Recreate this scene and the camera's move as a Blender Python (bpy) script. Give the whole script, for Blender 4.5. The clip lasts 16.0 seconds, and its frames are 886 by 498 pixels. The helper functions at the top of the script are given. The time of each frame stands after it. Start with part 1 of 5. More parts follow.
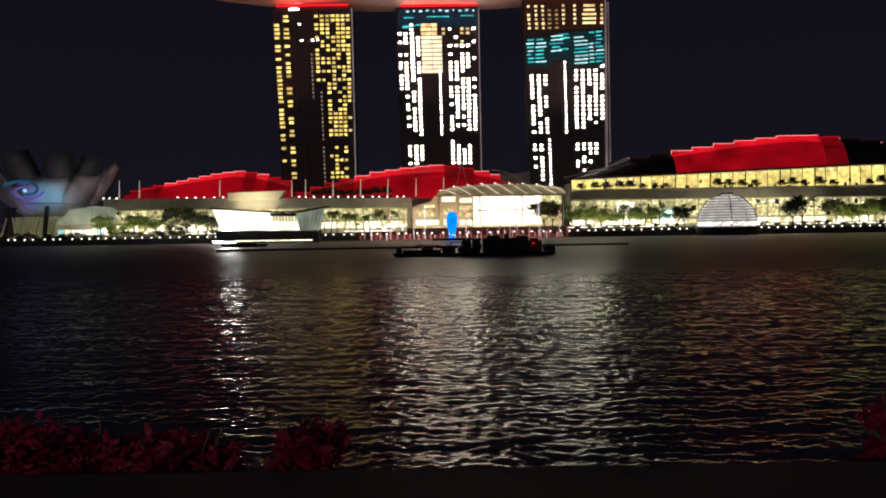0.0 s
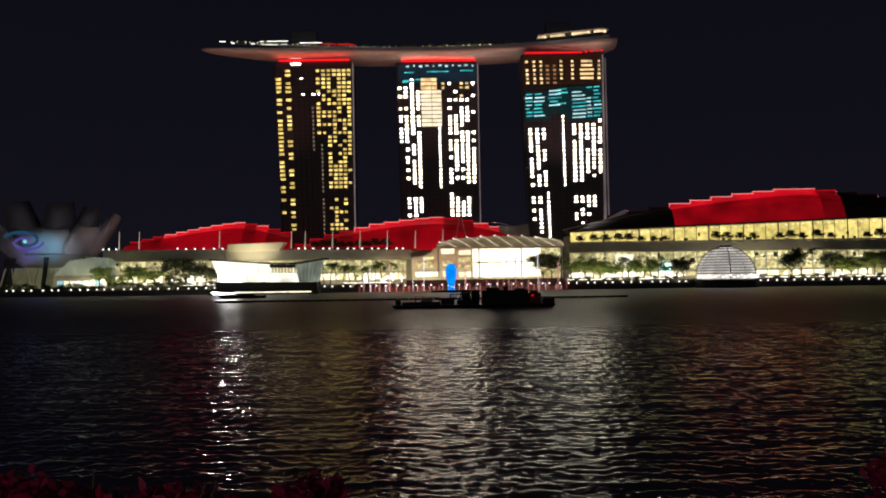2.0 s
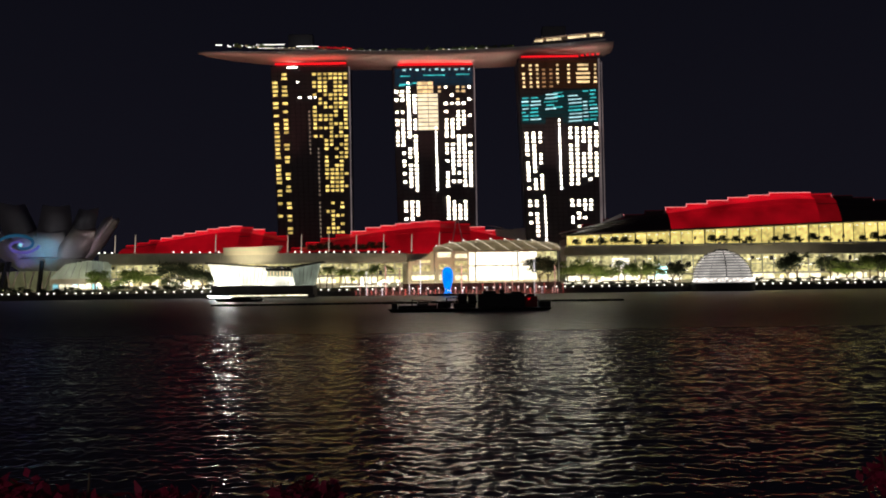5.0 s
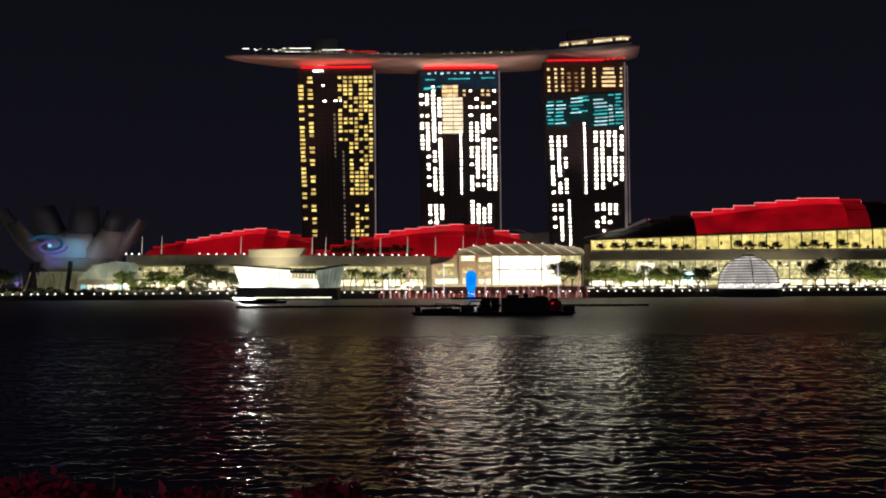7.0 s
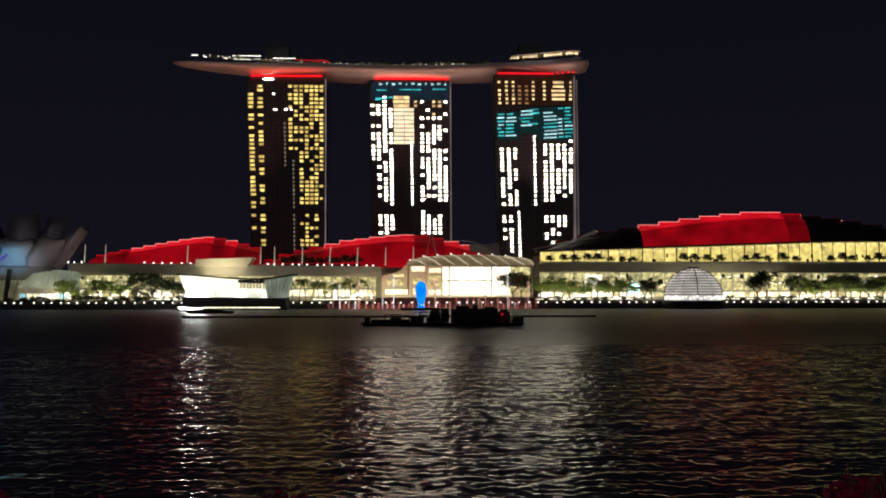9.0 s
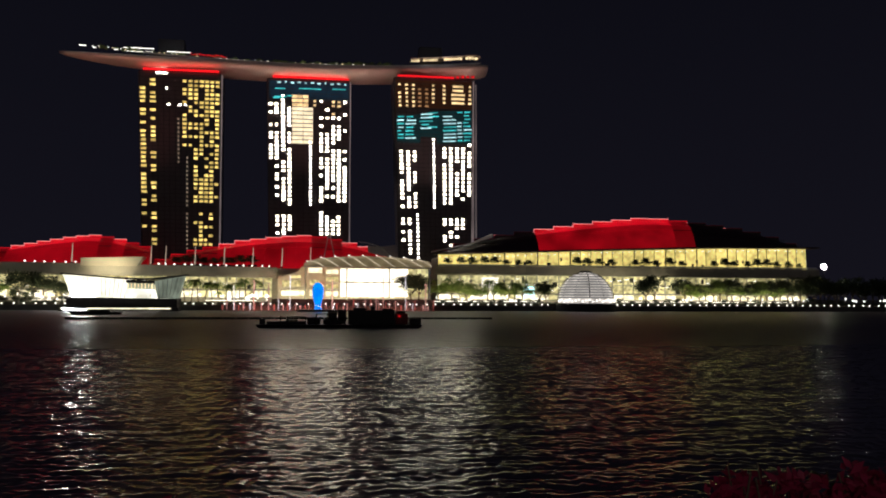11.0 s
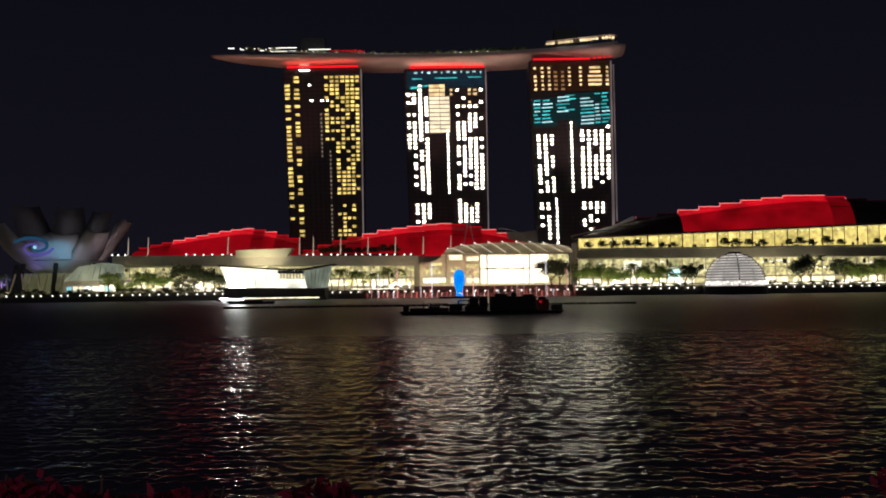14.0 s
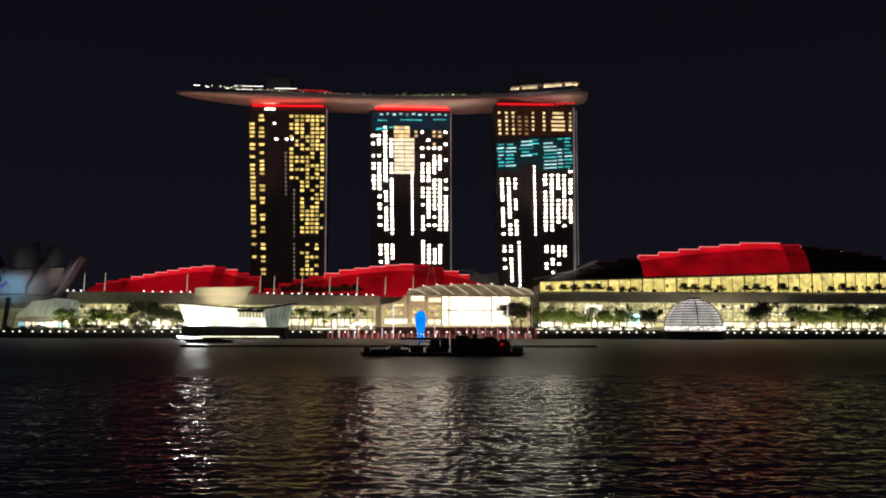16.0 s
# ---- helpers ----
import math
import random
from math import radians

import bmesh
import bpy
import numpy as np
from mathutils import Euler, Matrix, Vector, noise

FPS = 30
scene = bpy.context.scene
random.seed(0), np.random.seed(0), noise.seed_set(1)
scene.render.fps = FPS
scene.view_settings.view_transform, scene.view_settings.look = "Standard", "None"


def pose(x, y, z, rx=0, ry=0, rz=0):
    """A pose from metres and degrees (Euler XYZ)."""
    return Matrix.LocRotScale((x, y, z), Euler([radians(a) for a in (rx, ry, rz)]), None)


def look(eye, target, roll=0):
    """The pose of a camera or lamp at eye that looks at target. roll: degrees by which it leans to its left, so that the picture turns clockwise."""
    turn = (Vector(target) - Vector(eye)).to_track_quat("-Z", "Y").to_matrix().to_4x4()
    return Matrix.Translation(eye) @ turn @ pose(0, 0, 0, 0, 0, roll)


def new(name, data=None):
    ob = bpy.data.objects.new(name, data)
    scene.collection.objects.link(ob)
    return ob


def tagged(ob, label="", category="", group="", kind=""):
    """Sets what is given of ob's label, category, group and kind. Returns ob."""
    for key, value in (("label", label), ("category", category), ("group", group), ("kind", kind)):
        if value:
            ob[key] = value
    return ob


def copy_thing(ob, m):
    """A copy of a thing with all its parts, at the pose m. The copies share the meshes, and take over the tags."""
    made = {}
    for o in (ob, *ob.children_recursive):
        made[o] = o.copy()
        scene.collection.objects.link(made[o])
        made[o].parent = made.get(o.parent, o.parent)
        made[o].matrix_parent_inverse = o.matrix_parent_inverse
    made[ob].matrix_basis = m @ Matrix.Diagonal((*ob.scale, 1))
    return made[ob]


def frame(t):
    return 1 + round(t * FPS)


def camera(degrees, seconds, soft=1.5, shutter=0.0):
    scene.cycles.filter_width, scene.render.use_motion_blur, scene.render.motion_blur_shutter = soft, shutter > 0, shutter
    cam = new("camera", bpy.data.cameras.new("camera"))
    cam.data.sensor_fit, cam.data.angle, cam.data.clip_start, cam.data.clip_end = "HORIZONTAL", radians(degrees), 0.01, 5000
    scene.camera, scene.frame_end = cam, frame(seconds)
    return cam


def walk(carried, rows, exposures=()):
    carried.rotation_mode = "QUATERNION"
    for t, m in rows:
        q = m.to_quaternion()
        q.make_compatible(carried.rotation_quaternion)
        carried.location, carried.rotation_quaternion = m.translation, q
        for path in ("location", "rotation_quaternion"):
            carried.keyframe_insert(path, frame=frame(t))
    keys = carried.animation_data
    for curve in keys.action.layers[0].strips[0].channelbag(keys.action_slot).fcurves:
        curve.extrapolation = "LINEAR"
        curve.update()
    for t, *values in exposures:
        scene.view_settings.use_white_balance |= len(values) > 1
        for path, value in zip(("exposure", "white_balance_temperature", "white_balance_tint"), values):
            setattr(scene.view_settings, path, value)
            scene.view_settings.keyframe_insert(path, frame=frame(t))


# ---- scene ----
cam = camera(54.8, 16.0, soft=1.9)
EYE = (0.0, 0.0, 9.0)
# seconds, yaw, pitch, roll: the camera is held in the hand and only turns
TURNS = [
    (0.0, 0.06, -1.58, 0.97), (0.5, 0.04, 1.49, 0.66), (1.0, 0.14, 2.02, 0.68), (1.5, 0.03, 1.94, 0.69),
    (2.0, 0.00, 1.90, 0.82), (2.5, -0.01, 1.71, 0.75), (3.0, -0.22, 1.31, 0.84), (3.5, -0.31, 1.48, 0.81),
    (4.0, -0.62, 1.48, 0.62), (4.5, -1.28, 1.20, 0.72), (5.0, -0.24, 2.13, 0.82), (5.2, 0.62, 2.24, 0.75),
    (6.2, 1.70, 2.40, 0.50), (7.3, 1.20, 2.35, 0.28), (7.5, 1.17, 2.31, 0.27), (8.0, 1.20, 2.35, 0.38),
    (8.5, 0.42, 2.65, 0.17), (9.0, -2.02, 3.08, 0.07), (9.5, -5.00, 3.03, -0.03), (9.7, -6.52, 3.27, -0.40),
    (10.7, -8.95, 3.24, -0.25), (11.8, -7.40, 2.92, -0.11), (12.0, -6.65, 2.76, 0.04), (12.5, -3.90, 2.86, 0.32),
    (13.0, -1.50, 3.11, 0.10), (13.5, 0.21, 2.75, 0.61), (14.0, 0.53, 2.32, 0.73), (14.5, -1.07, 2.07, -0.05),
    (15.0, -1.88, 2.56, -0.16), (15.5, -2.01, 3.35, -0.11), (16.0, -2.04, 5.06, -0.12),
]
walk(cam, [(t, pose(*EYE, 90 + pitch, roll, yaw)) for t, yaw, pitch, roll in TURNS],
     [(0.0, 0.32), (0.6, 0.10), (16.0, 0.10)])

# ---- world: a clear city night, a little lighter towards the horizon ----
world = bpy.data.worlds.new("night_sky")
scene.world = world
world.use_nodes = True
wn, wl = world.node_tree.nodes, world.node_tree.links
wn.clear()
w_out, w_bg = wn.new("ShaderNodeOutputWorld"), wn.new("ShaderNodeBackground")
w_co, w_sep, w_ramp = wn.new("ShaderNodeTexCoord"), wn.new("ShaderNodeSeparateXYZ"), wn.new("ShaderNodeValToRGB")
w_ramp.color_ramp.elements[0].color = (0.0062, 0.0058, 0.0100, 1)
w_ramp.color_ramp.elements[1].color = (0.0036, 0.0036, 0.0066, 1)
w_ramp.color_ramp.elements[1].position = 0.35
wl.new(w_co.outputs["Generated"], w_sep.inputs[0])
wl.new(w_sep.outputs["Z"], w_ramp.inputs[0])
# the business district behind the viewer lights the low sky there
w_back, w_low, w_mul, w_mix = wn.new("ShaderNodeMapRange"), wn.new("ShaderNodeMapRange"), wn.new("ShaderNodeMath"), wn.new("ShaderNodeMix")
w_back.interpolation_type = w_low.interpolation_type = "SMOOTHSTEP"
w_back.inputs["From Min"].default_value, w_back.inputs["From Max"].default_value = 0.25, -0.9
w_low.inputs["From Min"].default_value, w_low.inputs["From Max"].default_value = 0.75, 0.0
w_mul.operation, w_mix.data_type = "MULTIPLY", "RGBA"
w_mix.inputs["B"].default_value = (0.075, 0.066, 0.066, 1)
wl.new(w_sep.outputs["Y"], w_back.inputs["Value"])
wl.new(w_sep.outputs["Z"], w_low.inputs["Value"])
wl.new(w_back.outputs[0], w_mul.inputs[0])
wl.new(w_low.outputs[0], w_mul.inputs[1])
wl.new(w_mul.outputs[0], w_mix.inputs["Factor"])
wl.new(w_ramp.outputs[0], w_mix.inputs["A"])
wl.new(w_mix.outputs["Result"], w_bg.inputs[0])
wl.new(w_bg.outputs[0], w_out.inputs[0])

# ---- lamps: museum floodlights, and lamps added to light the deck, shore and terrace ----
def flood(name, eye, target, colour, watts, degrees=40, blend=0.8):
    d = bpy.data.lights.new(name, "SPOT")
    d.energy, d.color, d.spot_size, d.spot_blend, d.shadow_soft_size = watts, colour, radians(degrees), blend, 1.0
    new(name, d).matrix_world = look(eye, target)


def strip(name, x, y, z, long, wide, tilt, colour, watts):
    """A long flat lamp that shines away from the bay, tilted up."""
    d = bpy.data.lights.new(name, "AREA")
    d.shape, d.size, d.size_y, d.energy, d.color = "RECTANGLE", long, wide, watts, colour
    new(name, d).matrix_world = pose(x, y, z, 90 + tilt, 0, 0)


# spots added above the mall roofs to brighten the hull of the deck
flood("deck_fill_spot", (-150, 615, 53), (-135, 700, 196), (1.0, 0.32, 0.25), 130000, 60)
flood("deck_fill_spot", (-10, 615, 55), (0, 700, 196), (1.0, 0.42, 0.33), 165000, 60)
flood("deck_fill_spot", (100, 615, 50), (100, 690, 196), (1.0, 0.54, 0.44), 150000, 60)
for x, y, z in ((-103, 691.0, 186.5), (-1, 701, 187.6), (99, 672, 186.5)):
    strip("deck_strip_lamp", x, y, z, 60, 1.5, 75, (1.0, 0.05, 0.04), 200 if x == 99 else 1800)
# unseen area lamps added to light trees and fronts, in place of small lamps
for x, long in ((-300, 80), (-185, 120), (-50, 60), (30, 90), (125, 80), (270, 150)):
    strip("promenade_fill_strip", x, 562, 6.9, long, 0.6, 22, (1.0, 0.86, 0.52), (75 if x == 30 else 55 if x == -300 else 125) * long)
strip("fountain_strip_lamp", 14, 547, 0.9, 120, 0.5, 12, (1.0, 0.26, 0.18), 6000)
# two spots without fixtures, added to brighten the stair block and the prow
flood("stair_block_fill_spot", (-128, 566, 15), (-128, 583, 31), (1.0, 0.88, 0.55), 30000, 90)
flood("prow_fill_spot", (100, 572, 33), (114, 592, 49), (1.0, 0.95, 0.90), 5000, 70)
flood("museum_floodlight", (-262, 596, 27.5), (-292, 640, 36), (0.80, 0.84, 1.0), 5500, 95)
flood("museum_floodlight", (-300, 560, 6), (-303, 610, 33), (0.25, 0.20, 1.0), 75000, 34)
flood("museum_floodlight", (-272, 586, 20), (-283, 612, 34), (0.10, 0.62, 1.0), 20000, 50)
flood("museum_floodlight", (-243, 594, 27.5), (-250, 632, 44), (1.0, 0.70, 0.82), 9000, 60)
# point lamps without fixtures, added to lift the lift houses out of black
for x, y, z in ((-112, 688, 203), (-92, 688, 203), (88, 672, 206), (104, 672, 206)):
    d = bpy.data.lights.new("lift_house_fill", "POINT")
    d.energy, d.color, d.shadow_soft_size = 420, (0.95, 0.95, 1.0), 0.3
    new("lift_house_fill", d).location = (x, y, z)
d = bpy.data.lights.new("museum_well_lamp", "POINT")
d.energy, d.color, d.shadow_soft_size = 2200, (0.9, 0.95, 1.0), 1.0
new("museum_well_lamp", d).location = (-290, 640, 36)
# added light for the near shrubs, from a post out of view
d = bpy.data.lights.new("shrub_fill_bulb", "POINT")
d.energy, d.color, d.shadow_soft_size = 240, (1.0, 0.72, 0.64), 0.12
new("shrub_fill_bulb", d).location = (-3.0, -6.0, 10.45)

# ---- materials ----
def bare(name):
    m = bpy.data.materials.new(name)
    m.use_nodes = True
    return m, m.node_tree.nodes, m.node_tree.links, m.node_tree.nodes["Principled BSDF"]


def surface(name, colour, rough=0.6, metal=0.0, scale=0.5, vary=0.25, bump=0.1):
    """A painted, stone, metal or leaf surface: blotches and fine grain in colour and relief."""
    m, n, l, p = bare(name)
    co, big, fine = n.new("ShaderNodeTexCoord"), n.new("ShaderNodeTexNoise"), n.new("ShaderNodeTexNoise")
    big.inputs["Scale"].default_value, big.inputs["Detail"].default_value = scale, 4
    fine.inputs["Scale"].default_value, fine.inputs["Detail"].default_value = scale * 14, 3
    mix, add, bmp = n.new("ShaderNodeMix"), n.new("ShaderNodeMath"), n.new("ShaderNodeBump")
    mix.data_type = "RGBA"
    mix.inputs["A"].default_value = (*[c * (1 - vary) for c in colour], 1)
    mix.inputs["B"].default_value = (*[min(1, c * (1 + vary)) for c in colour], 1)
    add.operation = "MULTIPLY_ADD"
    add.inputs[1].default_value = 0.4
    bmp.inputs["Strength"].default_value = bump
    for t in (big, fine):
        l.new(co.outputs["Object"], t.inputs["Vector"])
    l.new(fine.outputs["Fac"], add.inputs[0])
    l.new(big.outputs["Fac"], add.inputs[2])
    l.new(add.outputs[0], mix.inputs["Factor"])
    l.new(mix.outputs["Result"], p.inputs["Base Color"])
    l.new(fine.outputs["Fac"], bmp.inputs["Height"])
    l.new(bmp.outputs[0], p.inputs["Normal"])
    p.inputs["Roughness"].default_value, p.inputs["Metallic"].default_value = rough, metal
    return m


def lamp_surface(name, colour, strength, vary=0.0, scale=0.2, sample=False, each=None):
    """A surface that gives off light: lit glass, LEDs, lit panels. vary: how unevenly along it; each: from piece to piece."""
    m, n, l, p = bare(name)
    p.inputs["Base Color"].default_value = (*[0.3 * c for c in colour], 1)
    p.inputs["Roughness"].default_value = 0.4
    p.inputs["Emission Color"].default_value = (*colour, 1)
    p.inputs["Emission Strength"].default_value = strength
    if vary:
        co, noi, inf = n.new("ShaderNodeNewGeometry"), n.new("ShaderNodeTexNoise"), n.new("ShaderNodeObjectInfo")
        rng, mul, rnd = n.new("ShaderNodeMapRange"), n.new("ShaderNodeMath"), n.new("ShaderNodeMapRange")
        noi.inputs["Scale"].default_value, noi.inputs["Detail"].default_value = scale, 5
        rng.inputs["From Min"].default_value, rng.inputs["From Max"].default_value = 0.3, 0.7
        rng.inputs["To Min"].default_value, rng.inputs["To Max"].default_value = strength * (1 - vary), strength * (1 + vary)
        each = vary if each is None else each
        rnd.inputs["To Min"].default_value, rnd.inputs["To Max"].default_value = 1 - each, 1 + 0.5 * each
        mul.operation = "MULTIPLY"
        l.new(co.outputs["Position"], noi.inputs["Vector"])
        l.new(noi.outputs["Fac"], rng.inputs["Value"])
        l.new(inf.outputs["Random"], rnd.inputs["Value"])
        l.new(rng.outputs[0], mul.inputs[0])
        l.new(rnd.outputs[0], mul.inputs[1])
        l.new(mul.outputs[0], p.inputs["Emission Strength"])
    m.cycles.emission_sampling = "AUTO" if sample else "NONE"
    return m


def water_surface():
    """Bay water: fine ripples in relief; roughness rises away from the camera to fit its view."""
    m, n, l, p = bare("bay_water")
    p.inputs["Base Color"].default_value = (0.13, 0.11, 0.14, 1)
    p.inputs["IOR"].default_value = 1.16
    co, mp, t, b = n.new("ShaderNodeTexCoord"), n.new("ShaderNodeMapping"), n.new("ShaderNodeTexNoise"), n.new("ShaderNodeBump")
    sep, rgh, gust, add = n.new("ShaderNodeSeparateXYZ"), n.new("ShaderNodeMapRange"), n.new("ShaderNodeTexNoise"), n.new("ShaderNodeMath")
    mp.inputs["Scale"].default_value = (0.7, 1.0, 1)
    t.inputs["Scale"].default_value, t.inputs["Detail"].default_value = 3.0, 2
    b.inputs["Distance"].default_value = 0.03
    # ripples too small to show at a distance become roughness, graded from the camera
    rgh.interpolation_type = "SMOOTHSTEP"
    rgh.inputs["From Min"].default_value, rgh.inputs["From Max"].default_value = 40.0, 230.0
    rgh.inputs["To Min"].default_value, rgh.inputs["To Max"].default_value = 0.03, 0.37
    gust.inputs["Scale"].default_value, gust.inputs["Detail"].default_value = 0.012, 2
    add.operation = "MULTIPLY_ADD"
    add.inputs[1].default_value = 0.06
    l.new(co.outputs["Object"], mp.inputs["Vector"])
    l.new(co.outputs["Object"], sep.inputs[0])
    l.new(co.outputs["Object"], gust.inputs["Vector"])
    l.new(sep.outputs["Y"], rgh.inputs["Value"])
    l.new(gust.outputs["Fac"], add.inputs[0])
    l.new(rgh.outputs[0], add.inputs[2])
    l.new(add.outputs[0], p.inputs["Roughness"])
    l.new(mp.outputs[0], t.inputs["Vector"])
    l.new(t.outputs["Fac"], b.inputs["Height"])
    l.new(b.outputs[0], p.inputs["Normal"])
    return m


WATER = water_surface()
DARK_GLASS = surface("dark_tinted_glass", (0.065, 0.063, 0.072), 0.3, 0.0, 0.05, 0.3, 0.02)
SLAB = surface("dark_floor_slab", (0.035, 0.035, 0.04), 0.6, 0.0, 0.2)
FIN = surface("pale_metal_fin", (0.55, 0.5, 0.48), 0.5, 0.2, 0.1)
HULL = surface("silver_hull_cladding", (0.50, 0.46, 0.44), 0.45, 0.3, 0.06, 0.2, 0.05)
CONCRETE = surface("pale_concrete", (0.38, 0.36, 0.31), 0.8, 0.0, 0.15, 0.3, 0.2)
DARK_STONE = surface("dark_quay_stone", (0.06, 0.058, 0.055), 0.8, 0.0, 0.3, 0.35, 0.3)
PAVING = surface("granite_paving", (0.12, 0.115, 0.10), 0.7, 0.0, 0.4, 0.2, 0.2)
BLACK_STEEL = surface("black_painted_steel", (0.012, 0.012, 0.014), 0.5, 0.3, 0.7, 0.4, 0.1)
RED_STEEL = surface("rusty_red_steel", (0.16, 0.02, 0.02), 0.6, 0.2, 0.8, 0.4, 0.2)
STEEL = surface("brushed_steel", (0.5, 0.5, 0.48), 0.35, 0.9, 0.5, 0.15, 0.05)
CREAM = surface("cream_cladding", (0.62, 0.56, 0.46), 0.6, 0.0, 0.12, 0.15, 0.05)
PETAL = surface("pale_grey_petal_cladding", (0.36, 0.35, 0.36), 0.55, 0.0, 0.08, 0.2, 0.05)
GREY_LOUVRE = surface("grey_louvre_metal", (0.30, 0.29, 0.28), 0.5, 0.4, 0.3, 0.2, 0.05)
ROOF_DARK = surface("dark_roof_panel", (0.035, 0.018, 0.024), 0.5, 0.2, 0.2, 0.3, 0.1)
BARK = surface("bark", (0.11, 0.085, 0.06), 0.9, 0.0, 2.0, 0.4, 0.4)
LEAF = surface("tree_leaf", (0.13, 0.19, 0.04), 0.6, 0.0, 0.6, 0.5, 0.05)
# same foliage as above with the shade of a silhouette put into its colour
SILHOUETTE_LEAF = surface("silhouette_leaf", (0.03, 0.045, 0.018), 0.6, 0.0, 0.6, 0.5, 0.05)
BRACT = surface("crimson_bougainvillea_bract", (0.26, 0.010, 0.06), 0.6, 0.0, 3.0, 0.5, 0.1)
HEDGE_LEAF = surface("hedge_leaf", (0.045, 0.05, 0.025), 0.6, 0.0, 3.0, 0.5, 0.1)

LIT = {
    "y": lamp_surface("lit_yellow_window", (1.0, 0.72, 0.20), 1.05, 0.5),
    "w": lamp_surface("lit_white_window", (1.0, 0.90, 0.70), 9.4, 0.5),
    "c": lamp_surface("lit_cream_window", (1.0, 0.86, 0.58), 1.1, 0.2),
    "g": lamp_surface("lit_gold_window", (1.0, 0.70, 0.34), 1.1, 0.4),
    "o": lamp_surface("lit_amber_window", (1.0, 0.55, 0.25), 0.35, 0.5),
    "n": lamp_surface("lit_stair_window", (1.0, 0.94, 0.80), 9.0, 0.1),
    "d": lamp_surface("dim_stair_window", (1.0, 0.78, 0.55), 0.22, 0.3),
    "t": lamp_surface("lit_teal_window", (0.07, 0.70, 0.72), 0.75, 0.5, 0.5),
    "i": lamp_surface("lit_ice_window", (0.55, 0.95, 1.0), 0.9, 0.4),
}
TEAL_WALL = lamp_surface("teal_lit_curtain_wall", (0.02, 0.16, 0.19), 0.09, 0.4)
BLUE_WALL = lamp_surface("blue_lit_curtain_wall", (0.03, 0.11, 0.20), 0.22, 0.5)
AMBER_WALL = lamp_surface("amber_lit_curtain_wall", (0.16, 0.06, 0.022), 0.07, 0.5)
RED_LED = lamp_surface("red_led_strip", (1.0, 0.012, 0.02), 0.75, 0.15, 0.1, True)
RED_EDGE = lamp_surface("red_roof_edge_led", (1.0, 0.28, 0.28), 1.0)
# red floodlight on the roofs is put into the panels as graded glow
RED_PANEL = lamp_surface("red_glow_roof_panel", (1.0, 0.004, 0.018), 0.46, 0.3, 0.06, True, 0.0)
RED_SOFT = lamp_surface("weak_red_glow_roof_panel", (1.0, 0.005, 0.02), 0.20, 0.45, 0.06, True, 0.0)
RED_MID = lamp_surface("medium_red_glow_roof_panel", (1.0, 0.006, 0.022), 0.11, 0.5, 0.07, False, 0.0)
RED_LOW = lamp_surface("faint_red_glow_roof_panel", (1.0, 0.03, 0.08), 0.007, 0.5, 0.08, False, 0.0)
WHITE_LED = lamp_surface("white_led", (1.0, 0.96, 0.88), 1.7)
WARM_LED = lamp_surface("warm_led", (1.0, 0.78, 0.45), 1.2, 0.3)
# the fins are no lamps: light falling on them is put in as glow
FIN_GLOW = lamp_surface("edge_fin_glow", (0.9, 0.72, 0.72), 0.13, 0.4, 0.05)
MALL_GLASS = lamp_surface("lit_mall_glass", (1.0, 0.90, 0.44), 0.54, 0.85, 0.35, True, 0.5)
GALLERY_GLASS = lamp_surface("lit_gallery_glass", (1.0, 0.80, 0.24), 0.80, 0.5, 0.25, True, 0.25)
SHOP_GLASS = lamp_surface("bright_shop_window", (1.0, 0.92, 0.66), 1.3, 0.6, 0.4, True, 0.3)
PLAZA_GLASS = lamp_surface("bright_atrium_glass", (1.0, 0.91, 0.72), 2.1, 0.3, 0.22, True)
PAVILION_GLASS = lamp_surface("bright_pavilion_glass", (1.0, 0.97, 0.80), 1.25, 0.4, 0.16, True)
DOME_GLASS = lamp_surface("lit_dome_glass", (1.0, 0.93, 0.87), 1.35, 0.6, 0.10)
LINK_GLASS = lamp_surface("dim_hall_glass", (0.86, 1.0, 0.78), 0.17, 0.5, 0.12)
JETTY_LED = lamp_surface("jetty_floodlight_glass", (0.92, 1.0, 1.0), 12.0, 0.0, 0.2, True)
GLARE_PANEL = lamp_surface("pavilion_glare_panel", (0.95, 1.0, 0.96), 80.0, 0.0, 0.2, True)
FLOOD_LED = lamp_surface("corner_floodlight_glass", (1.0, 0.97, 0.85), 40.0, 0.0, 0.2, True)
SCREEN_LED = lamp_surface("bright_screen", (0.45, 0.88, 1.0), 2.6, 0.3, 0.3, True)
# no uplights: the brightness of the ribs is put in as glow
RIB_GLOW = lamp_surface("glowing_canopy_rib", (1.0, 0.84, 0.62), 0.6, 0.3, 0.2)
BLUE_LED = lamp_surface("blue_led_skin", (0.0, 0.24, 1.0), 1.05, 0.3, 0.3)
CYAN_GLOW = lamp_surface("cyan_glow", (0.35, 0.85, 1.0), 0.9, 0.3)
# the fountain lamps' light is put into the water as glow
JET = lamp_surface("red_glow_fountain_water", (1.0, 0.22, 0.18), 0.42, 0.6, 0.6)
JET_PINK = lamp_surface("pink_glow_fountain_water", (1.0, 0.50, 0.44), 0.62, 0.6, 0.6)
JET_WHITE = lamp_surface("white_glow_fountain_water", (0.95, 0.92, 1.0), 0.8, 0.6, 0.6)
VIOLET = lamp_surface("violet_swirl_glow", (0.26, 0.20, 0.85), 0.34, 0.3, 0.1)
